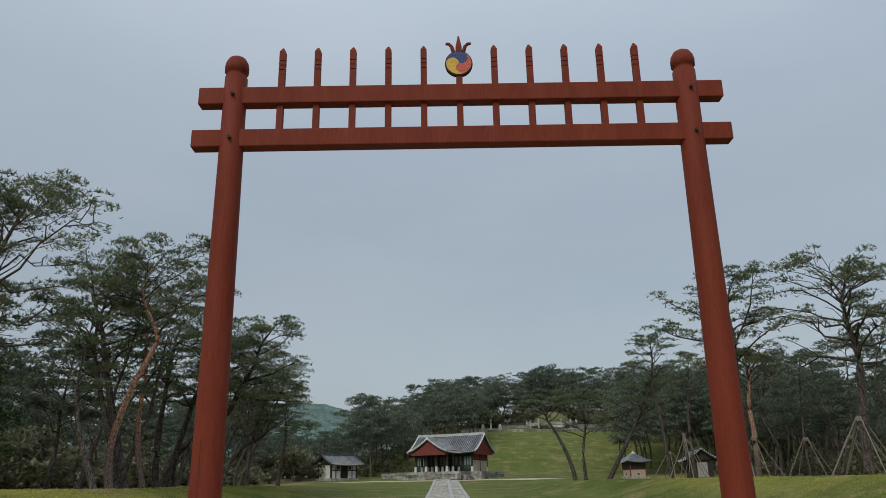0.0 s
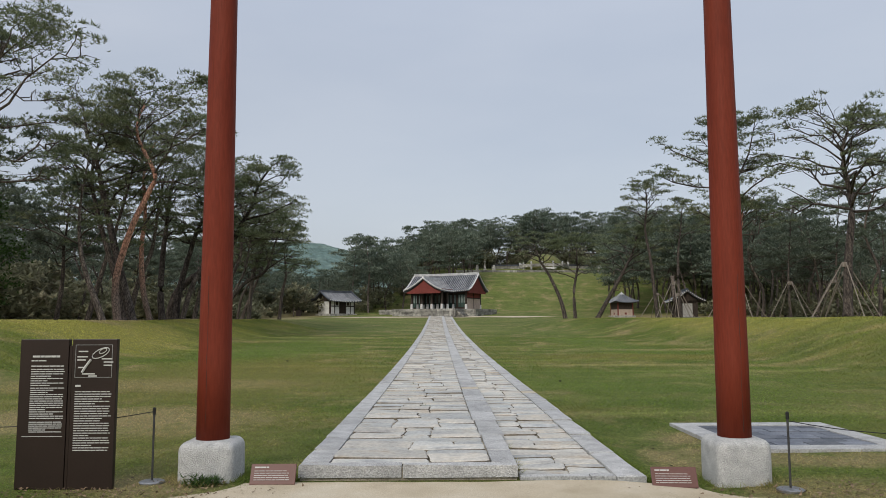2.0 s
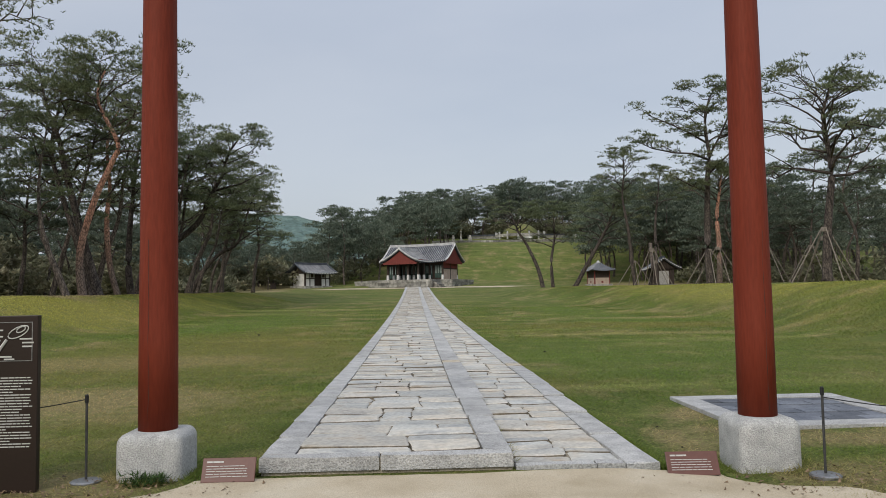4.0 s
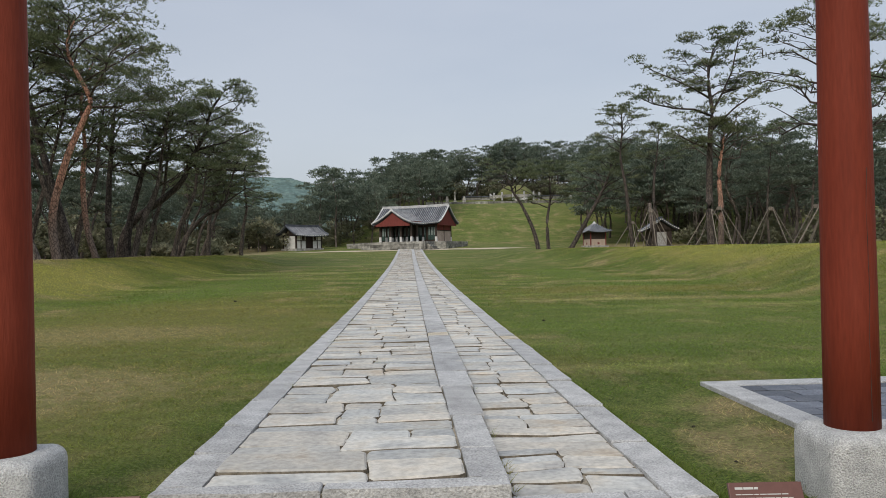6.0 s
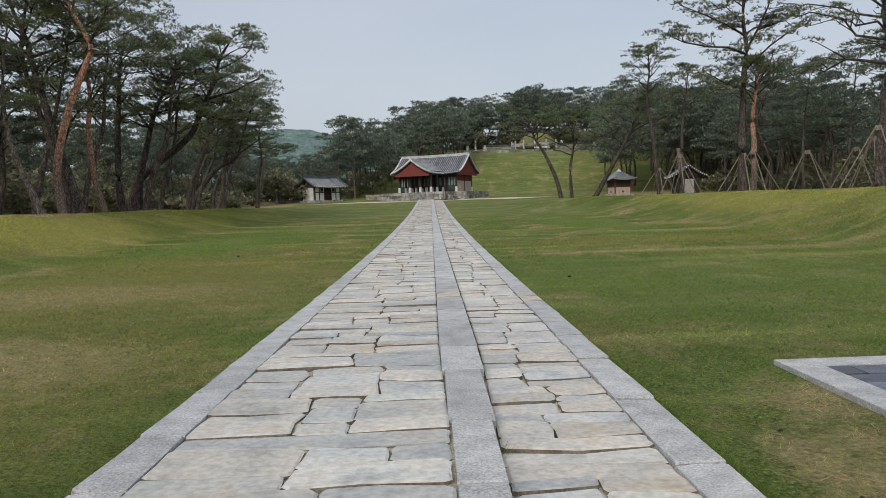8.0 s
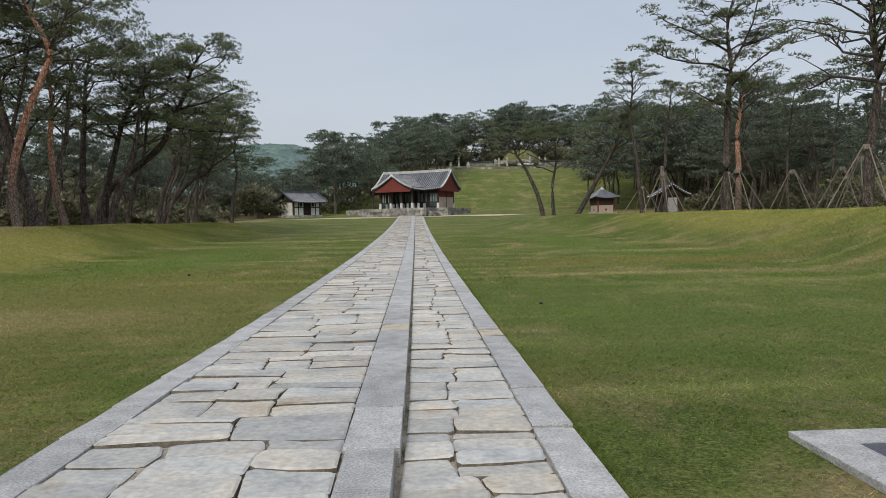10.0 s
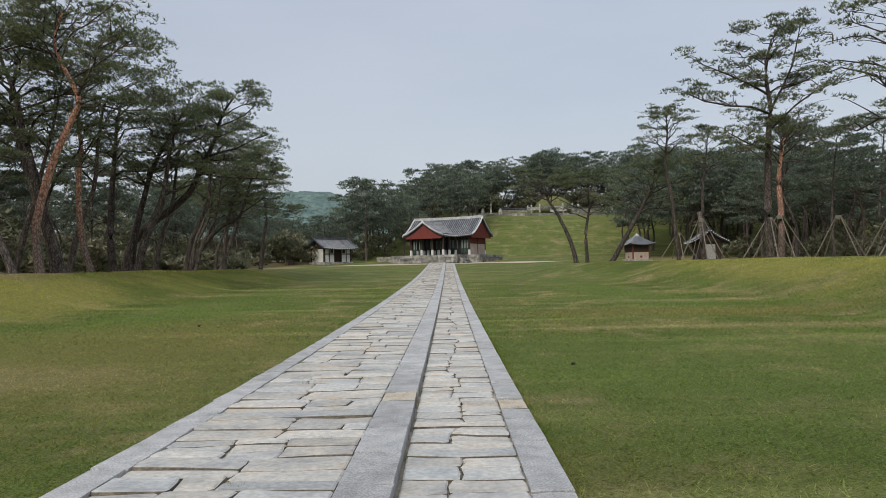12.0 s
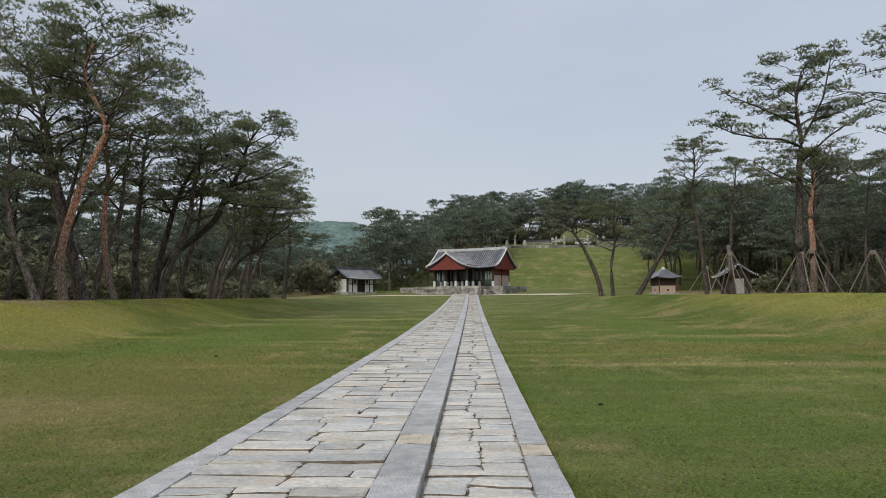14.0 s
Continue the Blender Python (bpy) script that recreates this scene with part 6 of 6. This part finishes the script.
# ---- stakes round newly set pines ----
def build_stakes(x, y, h, legs, spread, seed):
    r = random.Random(seed)
    z = ground_z(x, y)
    s = thing("tree_stakes", pose(x, y, z), "timber stakes propping a newly planted pine", "stakes", "pine stakes")
    for k in range(legs):
        a = 2 * math.pi * k / legs + r.uniform(-0.2, 0.2)
        part("stake", tube([(math.cos(a) * spread, math.sin(a) * spread, -0.2), (math.cos(a) * 0.15, math.sin(a) * 0.15, h)], [0.036, 0.032], 6), STAKE, s)
    part("collar", lathe([(0.18, h - 0.25), (0.185, h - 0.1), (0.17, h + 0.02)], 12), STAKE, s)


for i, (sx, sy, sh, lg, sp) in enumerate(((22.7, 78, 2.6, 4, 2.0), (19.4, 62, 3.0, 4, 1.7), (22.2, 57, 2.7, 4, 1.9), (23.3, 58, 2.9, 4, 2.0), (21.6, 68, 2.2, 3, 1.2), (27.2, 58, 2.8, 4, 1.9), (23.9, 44, 3.2, 4, 2.2), (26.6, 49, 3.0, 3, 1.8), (29.0, 55, 2.8, 4, 1.8))):
    build_stakes(sx, sy, sh, lg, sp, i)
bare = link("bare_trunk", tube([(0, 0, -0.2), (0.05, 0, 1.7), (-0.1, 0, 3.5)], [0.19, 0.16, 0.14], 10), BARK, True)
bare.matrix_world = pose(19.4, 62, ground_z(19.4, 62))
tagged(bare, "cut grey trunk of a staked pine on the bank", "trunk")


# ---- distant hill ----
def build_far_hill():
    """A rounded hill with the bumpy outline of its tree crowns."""
    bm = bmesh.new()
    sides, rings = 220, 44
    grid = []
    for i in range(rings + 1):
        t = i / rings
        ring = []
        for k in range(sides):
            a = math.pi + math.pi * k / (sides - 1)
            rad = 300 * (1 - t) + 2
            x, y = rad * math.cos(a), rad * math.sin(a)
            z = 80 * (1 - (rad / 300) ** 2) ** 1.4 if rad < 300 else -5
            z += 4 * noise.noise((x * 0.02, y * 0.02, 0)) + 2.6 * abs(noise.noise((x * 0.16, y * 0.16, 1))) + 1.6 * abs(noise.noise((x * 0.35, y * 0.35, 4)))
            ring.append(bm.verts.new((x, y, z)))
        grid.append(ring)
    for a, b in zip(grid, grid[1:]):
        for k in range(sides - 1):
            bm.faces.new((a[k], a[k + 1], b[k + 1], b[k]))
    bmesh.ops.recalc_face_normals(bm, faces=bm.faces[:])
    hill = link("far_hill", bm, HAZED_WOOD)
    hill.matrix_world = pose(-160, 760, 0)
    tagged(hill, "distant rounded wooded hill", "hill", kind="structure")


build_far_hill()


# ---- lawn blades near the walk ----
def build_blades():
    rg = np.random.default_rng(5)
    xs, ys, hs, ws = [], [], [], []
    for n, x0, x1, y0, y1, h0, h1, w0, w1 in ((170000, -9, 10, 5.4, 15, 0.014, 0.036, 0.003, 0.006), (150000, -14, 15, 11, 30, 0.02, 0.045, 0.006, 0.011), (90000, -13, 14, 23, 66, 0.025, 0.06, 0.012, 0.026)):
        x, y = rg.uniform(x0, x1, n), y0 + (y1 - y0) * rg.random(n) ** (1.3 if y1 < 50 else 2.0)
        keep = ((x < PATH_L - 0.01) | (x > PATH_R + 0.01)) & ~((x > 3.33) & (x < 5.65) & (y > 9.07) & (y < 11.5))
        keep &= ~((y < 7.5) & (np.abs(x - 0.28) < 3.9 - 1.0 * np.clip((y - 4) / 2.2, 0, 1) - 0.9 * np.clip(y - 6.4, 0, 1)))
        for cx, cy, rx, ry in ((3.05, 10.7, 0.6, 0.9), (2.55, 9.0, 0.5, 1.1), (4.6, 8.6, 1.7, 0.5), (-6.0, 12.4, 3.4, 1.8), (-2.9, 7.3, 0.7, 0.6)):
            keep &= (((x - cx) / rx) ** 2 + ((y - cy) / ry) ** 2 > 1) | (rg.random(n) < 0.6)
        keep &= rg.random(n) < np.clip((x - x0) / 3, 0, 1) * np.clip((x1 - x) / 3, 0, 1)
        keep &= rg.random(n) < np.clip((y1 - y) / (0.35 * (y1 - y0)), 0, 1)
        if y0 > 8:
            keep &= rg.random(n) < np.clip((y - y0) / (0.16 * (y1 - y0)), 0, 1)
        m = int(keep.sum())
        xs.append(x[keep])
        ys.append(y[keep])
        hs.append(rg.uniform(h0, h1, m))
        ws.append(rg.uniform(w0, w1, m))
    # longer tufts along the kerbs and round the stone feet
    n = 9000
    side = rg.random(n) < 0.5
    xs.append(np.where(side, PATH_L - 0.01 - np.abs(rg.normal(0, 0.04, n)), PATH_R + 0.01 + np.abs(rg.normal(0, 0.04, n))))
    ys.append(7.6 + 22 * rg.random(n) ** 1.6)
    hs.append(rg.uniform(0.03, 0.075, n))
    ws.append(rg.uniform(0.003, 0.006, n))
    n = 1500
    a = rg.uniform(0, 6.28, n)
    which = rg.random(n) < 0.6
    xs.append(np.where(which, GATE_L, GATE_R) + 0.36 * np.cos(a) + rg.normal(0, 0.05, n))
    ys.append(GATE_Y + 0.36 * np.sin(a) + rg.normal(0, 0.05, n))
    hs.append(rg.uniform(0.02, 0.09, n))
    ws.append(rg.uniform(0.003, 0.006, n))
    # weeds in the joint beside the middle strip
    n = 700
    knots = rg.uniform(7.9, 20, 26)
    weed_y = knots[rg.integers(0, 26, n)] + rg.normal(0, 0.09, n)
    xs.append(np.array([med_right(q) for q in weed_y]) + 0.02 + rg.normal(0, 0.01, n))
    ys.append(weed_y)
    hs.append(rg.uniform(0.05, 0.11, n))
    ws.append(rg.uniform(0.003, 0.005, n))
    # a few tufts in the wide lane's joints
    n = 420
    spot = rg.integers(0, 6, n)
    xs.append(np.array((-1.16, -1.17, -0.3, 0.1, -1.15, -0.62))[spot] + rg.normal(0, 0.035, n))
    ys.append(np.array((15.4, 11.3, 12.9, 14.2, 19.5, 17.3))[spot] + rg.normal(0, 0.02, n))
    hs.append(0.15 + rg.uniform(0.01, 0.05, n))
    ws.append(rg.uniform(0.003, 0.005, n))
    x, y, h, w = np.concatenate(xs), np.concatenate(ys), np.concatenate(hs), np.concatenate(ws)
    n = len(x)
    a = rg.uniform(0, 2 * np.pi, n)
    z = np.array([ground_z(px, py) for px, py in zip(x, y)]) - 0.003
    lean = rg.normal(0, 1.5, (n, 2)) * np.minimum(h, 0.04)[:, None]
    v = np.empty((n, 3, 3))
    v[:, 0] = np.stack([x - np.cos(a) * w, y - np.sin(a) * w, z], 1)
    v[:, 1] = np.stack([x + np.cos(a) * w, y + np.sin(a) * w, z], 1)
    v[:, 2] = np.stack([x + lean[:, 0], y + lean[:, 1], z + h], 1)
    me = bpy.data.meshes.new("grass_blades")
    me.from_pydata(v.reshape(-1, 3).tolist(), [], np.arange(3 * n).reshape(n, 3).tolist())
    me.materials.append(BLADE)
    tagged(new("grass_blades", me), "short mown grass blades along the stone path", "grass", kind="stuff")


def build_bank_blades():
    rg = np.random.default_rng(8)
    n = 130000
    x = np.where(rg.random(n) < 0.5, -1, 1) * rg.uniform(10.6, 18.5, n) + 0.3
    y = 21 + 49 * rg.random(n) ** 1.3
    keep = rg.random(n) < np.clip((np.abs(x - 0.3) - 10.5) / 2.5, 0, 1)
    x, y = x[keep], y[keep]
    n = len(x)
    h, w, a = rg.uniform(0.03, 0.07, n), rg.uniform(0.01, 0.022, n), rg.uniform(0, 2 * np.pi, n)
    z = np.array([ground_z(px, py) for px, py in zip(x, y)]) - 0.003
    lean = rg.normal(0, 1.5, (n, 2)) * np.minimum(h, 0.04)[:, None]
    v = np.empty((n, 3, 3))
    v[:, 0] = np.stack([x - np.cos(a) * w, y - np.sin(a) * w, z], 1)
    v[:, 1] = np.stack([x + np.cos(a) * w, y + np.sin(a) * w, z], 1)
    v[:, 2] = np.stack([x + lean[:, 0], y + lean[:, 1], z + h], 1)
    me = bpy.data.meshes.new("bank_grass")
    me.from_pydata(v.reshape(-1, 3).tolist(), [], np.arange(3 * n).reshape(n, 3).tolist())
    me.materials.append(BLADE)
    tagged(new("bank_grass", me), "dry yellowish grass on the banks", "grass", kind="stuff")


build_blades()
build_bank_blades()


def build_litter():
    """Dead leaves and crumbs of earth along the ragged rim of the sand, and one weed by a stone foot."""
    rg = np.random.default_rng(12)
    n = 900
    left = rg.random(n) < 0.6
    x = np.where(left, rg.normal(-3.2, 0.75, n), rg.normal(3.5, 0.7, n))
    y = 7.05 + rg.normal(0, 0.24, n)
    a, r, tilt = rg.uniform(0, 6.28, n), rg.uniform(0.008, 0.03, n), rg.normal(0, 0.35, (n, 2))
    z = np.array([ground_z(px, py) for px, py in zip(x, y)]) + 0.022
    v = np.empty((n, 3, 3))
    for k, (u, w) in enumerate(((-0.5, -0.6), (0.5, -0.4), (0.1, 1.0))):
        dx, dy = r * (u * np.cos(a) - w * np.sin(a)), r * (u * np.sin(a) + w * np.cos(a))
        v[:, k] = np.stack([x + dx, y + dy, z + dx * tilt[:, 0] + dy * tilt[:, 1]], 1)
    tagged(new("dry_leaves", blade_mesh("dry_leaves", v.reshape(-1, 3), DEAD_LEAF)), "dead brown leaves scattered on the sandy rim", "litter", kind="stuff")
    pads = [((GATE_L + 0.02 + 0.09 * k, GATE_Y - 0.34 - 0.03 * (k % 2), 0.03), 0.07 + 0.02 * (k % 2)) for k in range(-1, 2)]
    weed = new("weed_tuft", blade_mesh("weed_tuft", tuft_arrays(pads, rg, 4200, 0.07, 4, 0.5, 0.1), LEAF))
    tagged(weed, "small dark green weed by the granite base", "weed")


DEAD_LEAF = material("dead_leaves", [(0.11, 0.075, 0.045), (0.2, 0.14, 0.085)], scale=8, rand=0.4, bump=0, rough=0.9, object_space=False)
build_litter()
build_path()
